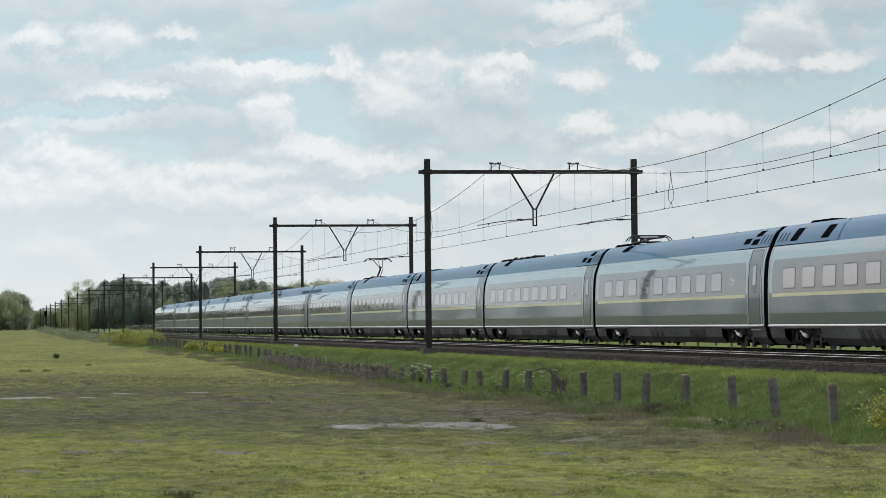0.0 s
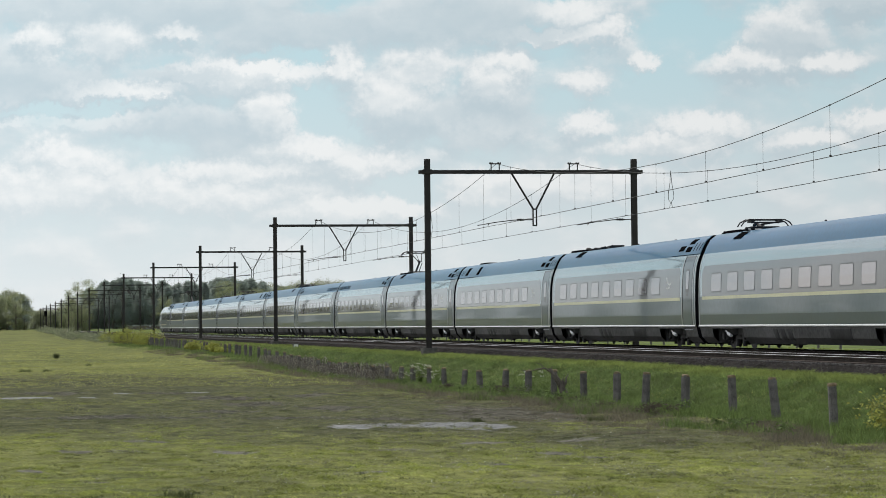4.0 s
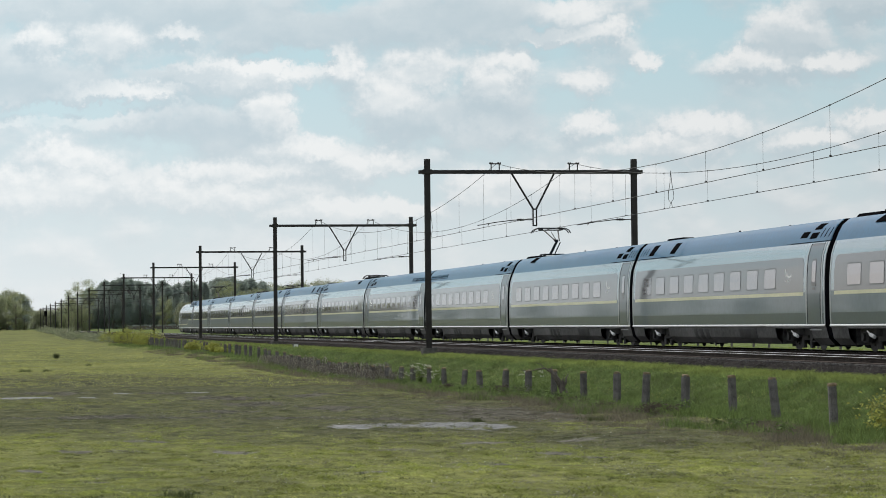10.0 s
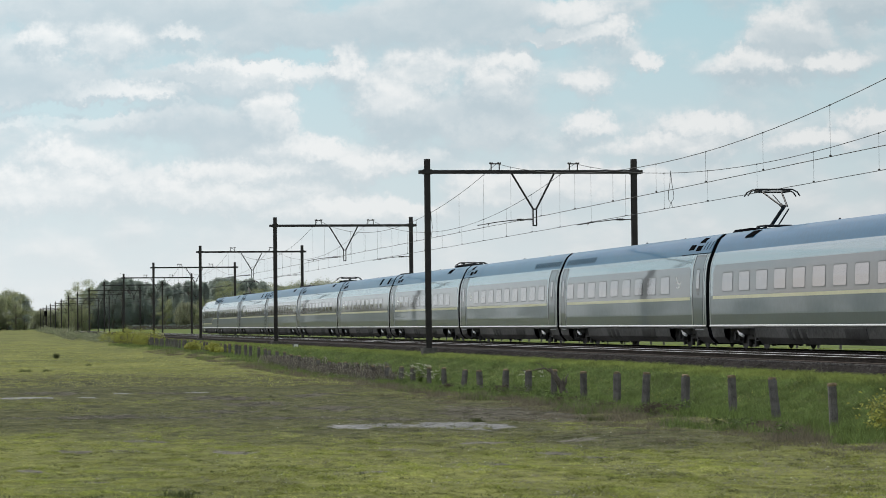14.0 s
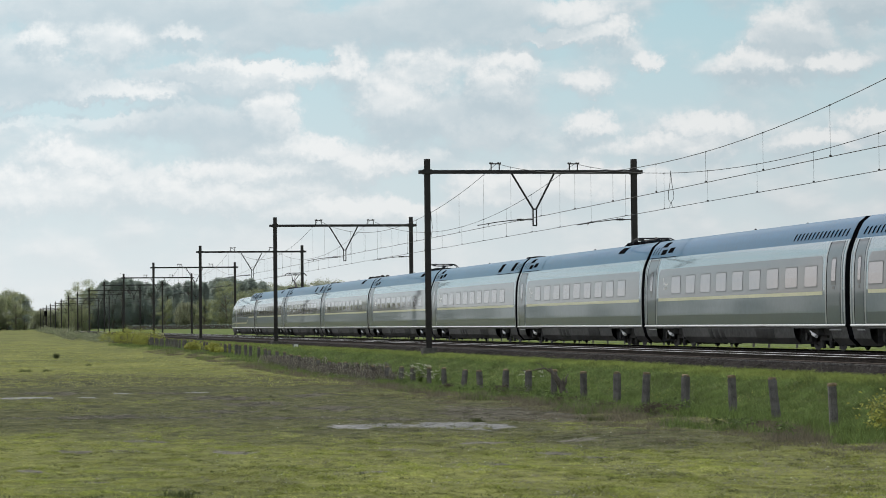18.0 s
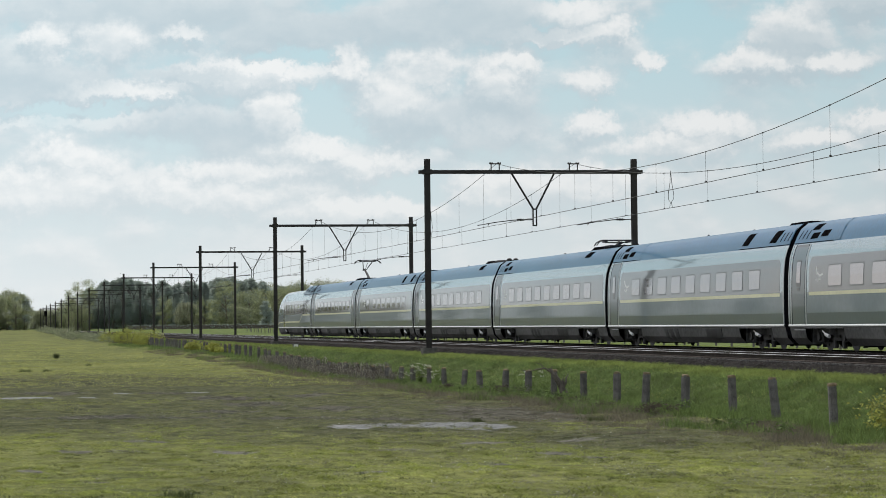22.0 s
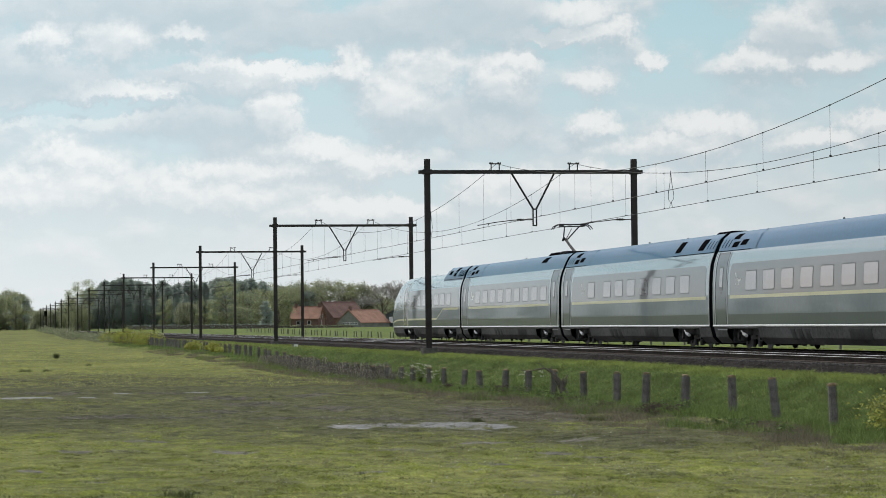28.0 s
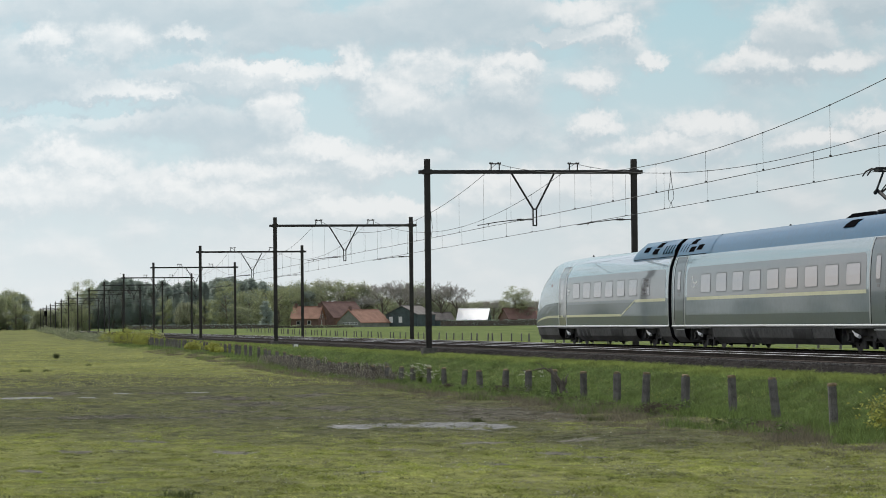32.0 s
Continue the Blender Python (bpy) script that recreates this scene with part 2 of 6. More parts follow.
def ground_material():
    m = bpy.data.materials.new("meadow_ground")
    m.use_nodes = True
    nt = m.node_tree
    N, L = nt.nodes, nt.links
    p = N["Principled BSDF"]
    tc = N.new("ShaderNodeTexCoord")
    stretch = N.new("ShaderNodeMapping")
    stretch.inputs["Scale"].default_value = (0.35, 0.12, 1)
    L.new(tc.outputs["Object"], stretch.inputs["Vector"])

    def noise_tex(vec, scale, detail=6.0):
        n = N.new("ShaderNodeTexNoise")
        n.inputs["Scale"].default_value, n.inputs["Detail"].default_value = scale, detail
        L.new(vec, n.inputs["Vector"])
        return n.outputs["Fac"]

    def ramp2(fac, p0, p1, c0, c1):
        r = N.new("ShaderNodeValToRGB")
        r.color_ramp.elements[0].position, r.color_ramp.elements[1].position = p0, p1
        r.color_ramp.elements[0].color, r.color_ramp.elements[1].color = (*c0, 1), (*c1, 1)
        L.new(fac, r.inputs["Fac"])
        return r.outputs["Color"]

    def mixed(fac, a, b):
        x = N.new("ShaderNodeMixRGB")
        L.new(fac, x.inputs[0])
        L.new(a, x.inputs[1])
        L.new(b, x.inputs[2])
        return x.outputs["Color"]

    obj = tc.outputs["Object"]
    grass = ramp2(noise_tex(stretch.outputs["Vector"], 0.6), 0.34, 0.68, (0.098, 0.118, 0.040), (0.262, 0.276, 0.083))
    fine = ramp2(noise_tex(obj, 4.0, 8.0), 0.38, 0.62, (0.048, 0.056, 0.024), (0.212, 0.222, 0.082))
    half = N.new("ShaderNodeValue")
    half.outputs[0].default_value = 0.45
    col = mixed(half.outputs[0], grass, fine)
    def area(items, ragged, lo, hi):
        """A ragged mask round patches given by centre, half width and half depth."""
        total = None
        for x, s, a, b in items:
            mp = N.new("ShaderNodeMapping")
            mp.vector_type = "TEXTURE"
            mp.inputs["Location"].default_value, mp.inputs["Scale"].default_value = (x, s, 0), (a, b, 1000)
            L.new(obj, mp.inputs["Vector"])
            ln = N.new("ShaderNodeVectorMath")
            ln.operation = "LENGTH"
            L.new(mp.outputs["Vector"], ln.inputs[0])
            mr = N.new("ShaderNodeMapRange")
            mr.inputs["From Min"].default_value, mr.inputs["From Max"].default_value = 1.3, 0.2
            L.new(ln.outputs["Value"], mr.inputs["Value"])
            if total is None:
                total = mr.outputs["Result"]
            else:
                mx = N.new("ShaderNodeMath")
                mx.operation = "MAXIMUM"
                L.new(total, mx.inputs[0])
                L.new(mr.outputs["Result"], mx.inputs[1])
                total = mx.outputs[0]
        rag = N.new("ShaderNodeMath")
        rag.operation = "MULTIPLY_ADD"
        rag.inputs[1].default_value = 0.9
        L.new(total, rag.inputs[0])
        L.new(ragged, rag.inputs[2])
        return ramp2(rag.outputs[0], lo, hi, (0, 0, 0), (1, 1, 1))

    # lush growth on the bank beside the line, straw at its foot
    sep = N.new("ShaderNodeSeparateXYZ")
    L.new(obj, sep.inputs[0])
    wob = N.new("ShaderNodeMath")
    wob.operation = "MULTIPLY_ADD"
    wob.inputs[1].default_value = 3.0
    L.new(noise_tex(obj, 0.5), wob.inputs[0])
    L.new(sep.outputs["X"], wob.inputs[2])
    bank = N.new("ShaderNodeMapRange")
    bank.inputs["From Min"].default_value, bank.inputs["From Max"].default_value = 17.2, 18.6
    L.new(wob.outputs[0], bank.inputs["Value"])
    lush = ramp2(noise_tex(stretch.outputs["Vector"], 1.6, 9.0), 0.35, 0.65, (0.050, 0.075, 0.022), (0.115, 0.148, 0.05))
    beyond = N.new("ShaderNodeMapRange")
    beyond.inputs["From Min"].default_value, beyond.inputs["From Max"].default_value = 36.0, 33.0
    L.new(wob.outputs[0], beyond.inputs["Value"])
    pasture = ramp2(noise_tex(stretch.outputs["Vector"], 0.9, 8.0), 0.35, 0.65, (0.080, 0.118, 0.036), (0.158, 0.200, 0.062))
    col = mixed(bank.outputs["Result"], col, mixed(beyond.outputs["Result"], pasture, lush))
    streak = N.new("ShaderNodeMapping")
    streak.inputs["Scale"].default_value = (1.0, 0.45, 1)
    L.new(obj, streak.inputs["Vector"])
    rough_n = noise_tex(streak.outputs["Vector"], 2.2, 9.0)
    trod = area(TROD, rough_n, 0.86, 1.12)
    earth = ramp2(noise_tex(obj, 2.5, 8.0), 0.38, 0.62, (0.032, 0.030, 0.021), (0.125, 0.118, 0.092))
    # trampled ground, its colour darkened further for cloud shade over the mid field
    dull = area(DULL, rough_n, 0.42, 1.15)
    tired_shade = ramp2(noise_tex(obj, 1.8, 8.0), 0.36, 0.64, (0.040, 0.044, 0.023), (0.120, 0.124, 0.060))
    col = mixed(dull, col, tired_shade)
    col = mixed(trod, col, earth)
    scuffed = ramp2(noise_tex(obj, 5.0, 8.0), 0.36, 0.64, (0.070, 0.068, 0.052), (0.205, 0.198, 0.168))
    col = mixed(area(SCUFFS, noise_tex(streak.outputs["Vector"], 7.0, 9.0), 0.90, 1.30), col, scuffed)
    wet = area(POOLS, noise_tex(streak.outputs["Vector"], 5.0, 9.0), 0.90, 1.18)
    pool = ramp2(noise_tex(obj, 3.5, 8.0), 0.40, 0.60, (0.036, 0.035, 0.031), (0.128, 0.126, 0.116))
    col = mixed(wet, col, pool)
    gloss = N.new("ShaderNodeMapRange")
    gloss.inputs["To Min"].default_value, gloss.inputs["To Max"].default_value = 0.92, 0.38
    L.new(wet, gloss.inputs["Value"])
    L.new(gloss.outputs["Result"], p.inputs["Roughness"])
    L.new(col, p.inputs["Base Color"])
    shine = N.new("ShaderNodeMapRange")
    shine.inputs["To Min"].default_value, shine.inputs["To Max"].default_value = 0.04, 0.12
    L.new(wet, shine.inputs["Value"])
    L.new(shine.outputs["Result"], p.inputs["Specular IOR Level"])
    bp = N.new("ShaderNodeBump")
    bp.inputs["Strength"].default_value, bp.inputs["Distance"].default_value = 1.0, 0.12
    L.new(noise_tex(obj, 5.0, 10.0), bp.inputs["Height"])
    L.new(bp.outputs["Normal"], p.inputs["Normal"])
    return m


M_GROUND = ground_material()


def sky_material():
    """Bright spring sky with broken cloud; u and v are degrees across and up."""
    m = bpy.data.materials.new("cloudy_sky")
    m.use_nodes = True
    nt = m.node_tree
    N, L = nt.nodes, nt.links
    N.clear()
    out, em = N.new("ShaderNodeOutputMaterial"), N.new("ShaderNodeEmission")
    L.new(em.outputs[0], out.inputs["Surface"])
    uv = N.new("ShaderNodeUVMap")
    uv.uv_map = "sky"
    def tex(vec, scale, detail=8.0):
        n = N.new("ShaderNodeTexNoise")
        n.inputs["Scale"].default_value, n.inputs["Detail"].default_value = scale, detail
        L.new(vec, n.inputs["Vector"])
        return n.outputs["Fac"]

    def mixc(fac, a, b):
        x = N.new("ShaderNodeMixRGB")
        for i, s in ((0, fac), (1, a), (2, b)):
            if isinstance(s, tuple):
                x.inputs[i].default_value = (*s, 1)
            elif isinstance(s, float):
                x.inputs[i].default_value = s
            else:
                L.new(s, x.inputs[i])
        return x.outputs["Color"]

    def times(a, k, add=0.0):
        x = N.new("ShaderNodeMath")
        x.operation, x.use_clamp = "MULTIPLY_ADD", True
        L.new(a, x.inputs[0])
        if isinstance(k, float):
            x.inputs[1].default_value = k
        else:
            L.new(k, x.inputs[1])
        x.inputs[2].default_value = add
        return x.outputs[0]

    sep = N.new("ShaderNodeSeparateXYZ")
    L.new(uv.outputs[0], sep.inputs[0])
    grad = N.new("ShaderNodeValToRGB")
    for e, (pos, c) in zip((grad.color_ramp.elements[0], grad.color_ramp.elements[1]), ((0.0, (0.76, 0.80, 0.815)), (0.75, (0.50, 0.715, 0.785)))):
        e.position, e.color = pos, (*c, 1)
    mid = grad.color_ramp.elements.new(0.35)
    mid.color = (0.64, 0.755, 0.79, 1)
    L.new(times(sep.outputs["Y"], 1 / 9.0), grad.inputs["Fac"])
    col = grad.outputs["Color"]

    HIGH_CLOUDS = ((-8.31, 6.07, 0.46, 0.34), (-6.99, 6.06, 0.62, 0.38), (-5.42, 6.17, 0.34, 0.16), (-2.0, 5.53, 0.31, 0.38), (2.92, 6.62, 0.74, 0.3), (2.68, 6.07, 1.14, 0.17), (3.43, 6.16, 0.6, 0.24), (4.37, 5.46, 0.34, 0.22), (7.31, 6.16, 0.74, 0.55), (6.71, 5.48, 1.11, 0.24), (8.15, 5.43, 0.84, 0.22), (1.48, 5.58, 0.54, 0.29))
    MID_CLOUDS = ((-4.16, 5.31, 1.5, 0.31), (-3.56, 4.59, 0.58, 0.53), (-5.84, 5.0, 0.41, 0.14), (-1.04, 4.8, 0.72, 0.53), (-0.38, 5.4, 0.84, 0.41), (1.12, 5.08, 0.53, 0.38), (3.11, 5.06, 0.55, 0.26), (5.69, 4.1, 0.94, 0.29), (3.17, 4.2, 0.46, 0.29), (4.79, 3.7, 1.32, 0.29), (9.23, 4.14, 0.72, 0.22), (8.09, 3.81, 1.08, 0.22), (-6.93, 4.98, 1.32, 0.19))
    LOW_CLOUDS = ((-7.77, 3.63, 0.98, 0.34), (-8.49, 2.95, 1.56, 0.48), (-2.9, 3.74, 0.98, 0.29), (-4.22, 3.33, 1.5, 0.29), (-1.46, 3.4, 0.79, 0.29), (-4.88, 2.83, 2.04, 0.34), (0.7, 4.1, 0.72, 0.36), (1.48, 2.91, 1.44, 0.36), (3.29, 3.02, 1.44, 0.36), (-1.88, 2.47, 1.92, 0.29))
    GREY = ((-8.61, 5.18, 1.8, 0.43), (-6.32, 6.71, 3.84, 0.41), (-2.6, 6.32, 2.76, 0.38), (-5.18, 4.12, 1.8, 0.43), (0.28, 6.55, 1.8, 0.5), (1.0, 4.42, 1.56, 0.48), (-0.68, 4.28, 0.96, 0.31), (1.84, 6.13, 1.32, 0.19), (7.49, 5.96, 0.67, 0.31), (9.05, 6.66, 1.08, 0.22), (-5.36, 5.26, 1.32, 0.19))
    HOLES = ((5.21, 6.12, 1.01, 0.72), (4.49, 4.75, 1.44, 0.53), (8.69, 4.83, 0.96, 0.41), (-2.66, 4.52, 0.48, 0.55), (-6.44, 3.74, 1.26, 0.34), (-2.12, 4.13, 0.41, 0.26), (-2.6, 5.62, 0.41, 0.17), (2.56, 4.53, 0.58, 0.48), (-0.56, 2.93, 0.72, 0.31), (-3.56, 5.67, 0.72, 0.14), (-7.89, 4.63, 1.56, 0.12))

    def density(shift):
        """How thick the cloud is, a little higher up by shift."""
        mv = N.new("ShaderNodeVectorMath")
        mv.operation = "ADD"
        mv.inputs[1].default_value = (shift * 0.4, shift, 0)
        L.new(uv.outputs[0], mv.inputs[0])
        wn_ = N.new("ShaderNodeTexNoise")
        wn_.inputs["Scale"].default_value, wn_.inputs["Detail"].default_value, wn_.inputs["Roughness"].default_value = 1.1, 10.0, 0.66
        L.new(mv.outputs[0], wn_.inputs["Vector"])
        wv = N.new("ShaderNodeVectorMath")
        wv.operation = "MULTIPLY_ADD"
        L.new(wn_.outputs["Color"], wv.inputs[0])
        wv.inputs[1].default_value = (1.1, 0.8, 0)
        mb = N.new("ShaderNodeVectorMath")
        mb.operation = "SUBTRACT"
        mb.inputs[1].default_value = (0.55, 0.4, 0)
        L.new(mv.outputs[0], mb.inputs[0])
        L.new(mb.outputs[0], wv.inputs[2])

        fine = N.new("ShaderNodeTexNoise")
        fine.inputs["Scale"].default_value, fine.inputs["Detail"].default_value, fine.inputs["Roughness"].default_value = 4.2, 8.0, 0.6
        L.new(mv.outputs[0], fine.inputs["Vector"])
        off = N.new("ShaderNodeVectorMath")
        off.operation = "SUBTRACT"
        off.inputs[1].default_value = (0.5, 0.5, 0.5)
        L.new(fine.outputs["Color"], off.inputs[0])
        puffed = N.new("ShaderNodeVectorMath")
        puffed.operation = "MULTIPLY_ADD"
        puffed.inputs[1].default_value = (0.55, 0.5, 0)
        L.new(off.outputs[0], puffed.inputs[0])
        L.new(wv.outputs[0], puffed.inputs[2])

        def bl(items):
            total = None
            for u, v, a, b in items:
                mp = N.new("ShaderNodeMapping")
                mp.vector_type = "TEXTURE"
                mp.inputs["Location"].default_value, mp.inputs["Scale"].default_value = (u, v, 0), (a, b, 1000)
                L.new(puffed.outputs[0], mp.inputs["Vector"])
                ln = N.new("ShaderNodeVectorMath")
                ln.operation = "LENGTH"
                L.new(mp.outputs["Vector"], ln.inputs[0])
                mr = N.new("ShaderNodeMapRange")
                mr.interpolation_type = "SMOOTHSTEP"
                mr.inputs["From Min"].default_value, mr.inputs["From Max"].default_value = 1.6, 0.35
                L.new(ln.outputs["Value"], mr.inputs["Value"])
                s = mr.outputs["Result"]
                if total is not None:
                    x = N.new("ShaderNodeMath")
                    x.operation = "MAXIMUM"
                    L.new(total, x.inputs[0])
                    L.new(s, x.inputs[1])
                    s = x.outputs[0]
                total = s
            return total

        st_ = N.new("ShaderNodeMapping")
        st_.inputs["Scale"].default_value = (0.75, 1.25, 1)
        L.new(mv.outputs[0], st_.inputs["Vector"])
        total = tex(st_.outputs[0], 0.85, 10.0)
        bright, grey = bl(HIGH_CLOUDS + MID_CLOUDS + LOW_CLOUDS), bl(GREY)
        for src, k in ((bright, 0.30), (grey, 0.26), (bl(HOLES), -0.24)):
            a = N.new("ShaderNodeMath")
            a.operation = "MULTIPLY_ADD"
            a.inputs[1].default_value = k
            L.new(src, a.inputs[0])
            L.new(total, a.inputs[2])
            total = a.outputs[0]
        return total, bright, grey

    (here, bright, layer), (above, _, _) = density(0.0), density(0.24)
    cover = N.new("ShaderNodeMapRange")
    cover.interpolation_type = "SMOOTHSTEP"
    cover.inputs["From Min"].default_value, cover.inputs["From Max"].default_value = 0.25, 0.68
    L.new(here, cover.inputs["Value"])
    diff = N.new("ShaderNodeMath")
    diff.operation = "SUBTRACT"
    L.new(here, diff.inputs[0])
    L.new(above, diff.inputs[1])
    lit = N.new("ShaderNodeMapRange")
    lit.interpolation_type = "SMOOTHSTEP"
    lit.inputs["From Min"].default_value, lit.inputs["From Max"].default_value = -0.20, 0.26
    lit.inputs["To Max"].default_value = 0.72
    L.new(diff.outputs[0], lit.inputs["Value"])
    sunny = N.new("ShaderNodeMath")
    sunny.operation = "MULTIPLY_ADD"
    sunny.inputs[1].default_value = 0.34
    L.new(bright, sunny.inputs[0])
    L.new(lit.outputs["Result"], sunny.inputs[2])
    shade = N.new("ShaderNodeMapRange")
    shade.inputs["To Min"].default_value, shade.inputs["To Max"].default_value = 1.0, 0.28
    L.new(layer, shade.inputs["Value"])
    dull = N.new("ShaderNodeMath")
    dull.operation, dull.use_clamp = "MULTIPLY", True
    L.new(sunny.outputs[0], dull.inputs[0])
    L.new(shade.outputs["Result"], dull.inputs[1])
    fade = N.new("ShaderNodeMapRange")
    fade.inputs["From Min"].default_value, fade.inputs["From Max"].default_value = 0.3, 4.2
    L.new(sep.outputs["Y"], fade.inputs["Value"])
    cloud_dark = mixc(fade.outputs["Result"], (0.755, 0.800, 0.812), (0.545, 0.645, 0.700))
    cloud_light = mixc(fade.outputs["Result"], (0.81, 0.84, 0.845), (0.91, 0.925, 0.925))
    col = mixc(times(cover.outputs["Result"], 0.94), col, mixc(dull.outputs[0], cloud_dark, cloud_light))
    side = N.new("ShaderNodeMapRange")
    side.inputs["From Min"].default_value, side.inputs["From Max"].default_value = -9.0, 10.0
    side.inputs["To Min"].default_value, side.inputs["To Max"].default_value = 1.02, 0.86
    L.new(sep.outputs["X"], side.inputs["Value"])
    L.new(side.outputs["Result"], em.inputs["Strength"])
    L.new(col, em.inputs["Color"])
    return m


M_SKY = sky_material()

# ---- sky, ground ----
def make_sky():
    R = 4600.0
    b = Build()
    au, av = [-26 + 2.0 * i for i in range(27)], [-1.0 + 0.5 * j for j in range(27)]
    for v in av:
        for u in au:
            a, e = VIEW_AZ + radians(u), radians(v)
            b.v.append((R * math.sin(a) * math.cos(e), R * math.cos(a) * math.cos(e), R * math.sin(e)))
    nu = len(au)
    for j in range(len(av) - 1):
        for i in range(nu - 1):
            b.f.append((j * nu + i, j * nu + i + 1, (j + 1) * nu + i + 1, (j + 1) * nu + i))
    me = b.mesh("backdrop", M_SKY, True)
    lay = me.uv_layers.new(name="sky")
    for lp in me.loops:
        i = lp.vertex_index
        lay.data[lp.index].uv = (au[i % nu], av[i // nu])
    ob = new("backdrop", me)
    ob.visible_shadow = False
    return tagged(ob, "pale blue sky with drifting broken white cloud", "sky", kind="structure")


backdrop = make_sky()


def axis(lo, hi, dense_lo, dense_hi, step, grow=1.16):
    out = []
    v = dense_lo
    while v <= dense_hi + 1e-6:
        out.append(v)
        v += step
    d, v = step, dense_hi
    while v < hi:
        d *= grow
        v = min(v + d, hi)
        out.append(v)
    d, v = step, dense_lo
    while v > lo:
        d *= grow
        v = max(v - d, lo)
        out.insert(0, v)
    return out


def lumps(x, s):
    n = noise.noise
    return 0.07 * n(Vector((x * 0.35, s * 0.16, 0))) + 0.045 * n(Vector((x * 1.3, s * 0.6, 4))) + 0.034 * n(Vector((x * 2.6, s * 1.5, 9)))


def make_ground():
    xs, ss = axis(-2500, 2500, -2.0, 36.0, 0.25, 1.2), axis(-600, 4500, 26.0, 110.0, 0.3, 1.06)
    b = Build()
    for s in ss:
        for x in xs:
            xr = x - bend(s)
            rough = lumps(x, s) if xr < 20.5 else 0.3 * lumps(x, s)
            b.v.append((x, s, ground_z(x, s) + rough))
    n = len(xs)
    for j in range(len(ss) - 1):
        for i in range(n - 1):
            b.f.append((j * n + i, j * n + i + 1, (j + 1) * n + i + 1, (j + 1) * n + i))
    return tagged(part("ground", b, M_GROUND, soft=True), "green pasture with worn muddy patches and grassy bank", "meadow", kind="structure")


ground = make_ground()


def near_x(s):
    return TRACK_NEAR + bend(s)


def along(rows, centre, s0=50.0, s1=1500.0):
    """Rings of a section carried along a track."""
    s, rings = s0, []
    while s < s1:
        rings.append([(x + centre(s), s, z) for x, z in rows])
        s += 6.0 if s < 240 else 30.0
    rings.append([(x + centre(s1), s1, z) for x, z in rows])
    return rings


def make_tracks():
    sec = [(20.9, -0.70), (21.7, -0.26), (22.0, -0.185), (25.0, -0.175), (28.6, -0.185), (28.9, -0.26), (29.8, -0.70)]
    b = Build()
    rng = random.Random(4)
    s = 45.0
    rings = []
    while s < 1500:
        row = []
        for i in range(len(sec) - 1):
            (xa, za), (xb, zb) = sec[i], sec[i + 1]
            k = 6 if abs(xb - xa) > 2 else 3
            for j in range(k):
                f = j / k
                near = s < 200
                row.append((xa + (xb - xa) * f + bend(s), s, za + (zb - za) * f + (rng.uniform(-0.012, 0.012) if near and 1 < i < 4 else 0)))
        row.append((sec[-1][0] + bend(s), s, sec[-1][1]))
        rings.append(row)
        s += 0.4 if s < 200 else 20
    b.loft(rings)
    tagged(part("ballast", b, M_BALLAST), "grey brown stone ballast under the two tracks", "ballast", kind="structure")
    for centre in (near_x, far_x):
        tr = thing("railway_track", pose(0, 0, 0), "steel railway track on concrete sleepers in ballast", "track", "railway tracks", "structure")
        for side in (-0.7535, 0.7535):
            c = side
            web = Build().loft(along([(c - 0.07, -0.165), (c - 0.07, -0.15), (c - 0.012, -0.13), (c - 0.012, -0.045), (c - 0.036, -0.035), (c - 0.036, -0.006), (c + 0.036, -0.006), (c + 0.036, -0.035), (c + 0.012, -0.045), (c + 0.012, -0.13), (c + 0.07, -0.15), (c + 0.07, -0.165)], centre))
            rail = part("rail", web, M_RUST, tr)
            part("running_surface", Build().loft(along([(c - 0.034, -0.005), (c - 0.026, 0.0), (c + 0.026, 0.0), (c + 0.034, -0.005)], centre)), M_RAILTOP, rail, "polished rail head")
        sl = Build().box(-1.28, 1.28, -0.125, 0.125, -0.30, -0.166, cut=0.03).mesh("sleeper", M_CONCRETE)
        s = 60.0
        while s < 190:
            part("sleeper", sl, None, tr, m=pose(centre(s), s, 0))
            s += 0.62
        far = Build()
        while s < 700:
            far.box(centre(s) - 1.28, centre(s) + 1.28, s - 0.125, s + 0.125, -0.30, -0.166)
            s += 0.62
        tagged(part("sleeper_rows", far, M_CONCRETE, tr), kind="stuff")


M_STONE = material("broken_ballast_stone", (0.040, 0.037, 0.035), 0.9, 0, 0.4, 3, 30, rnd=0.55, island=True, spec=0.1)


def make_stones():
    """Loose stones on the shoulder and between the rails where the line passes nearest."""
    rng = random.Random(17)
    ring = [(math.cos(k * 1.2566), math.sin(k * 1.2566)) for k in range(5)]
    b = Build()
    for _ in range(15000):
        s = 48.0 * (150 / 48.0) ** rng.random()
        x = rng.uniform(20.75, 22.3) if rng.random() < 0.7 else rng.uniform(22.3, 26.0)
        if x < 21.7:
            z = -0.70 + (x - 20.9) * 0.55
        elif x < 22.0:
            z = -0.26 + (x - 21.7) * 0.25
        else:
            z = -0.18
        r = rng.uniform(0.018, 0.042)
        tx, ty = rng.uniform(-0.3, 0.3), rng.uniform(-0.3, 0.3)
        x += bend(s)
        vs = [(x + a * r * rng.uniform(0.7, 1.2), s + c * r * rng.uniform(0.7, 1.2), z + (a * tx + c * ty) * r) for a, c in ring]
        b.add(vs + [(x + tx * r, s + ty * r, z + r * rng.uniform(0.5, 0.9))], [(k, (k + 1) % 5, 5) for k in range(5)])
    tagged(part("ballast_stones", b, M_STONE), "loose broken stones of the track ballast", "ballast", kind="stuff")


make_tracks()
make_stones()


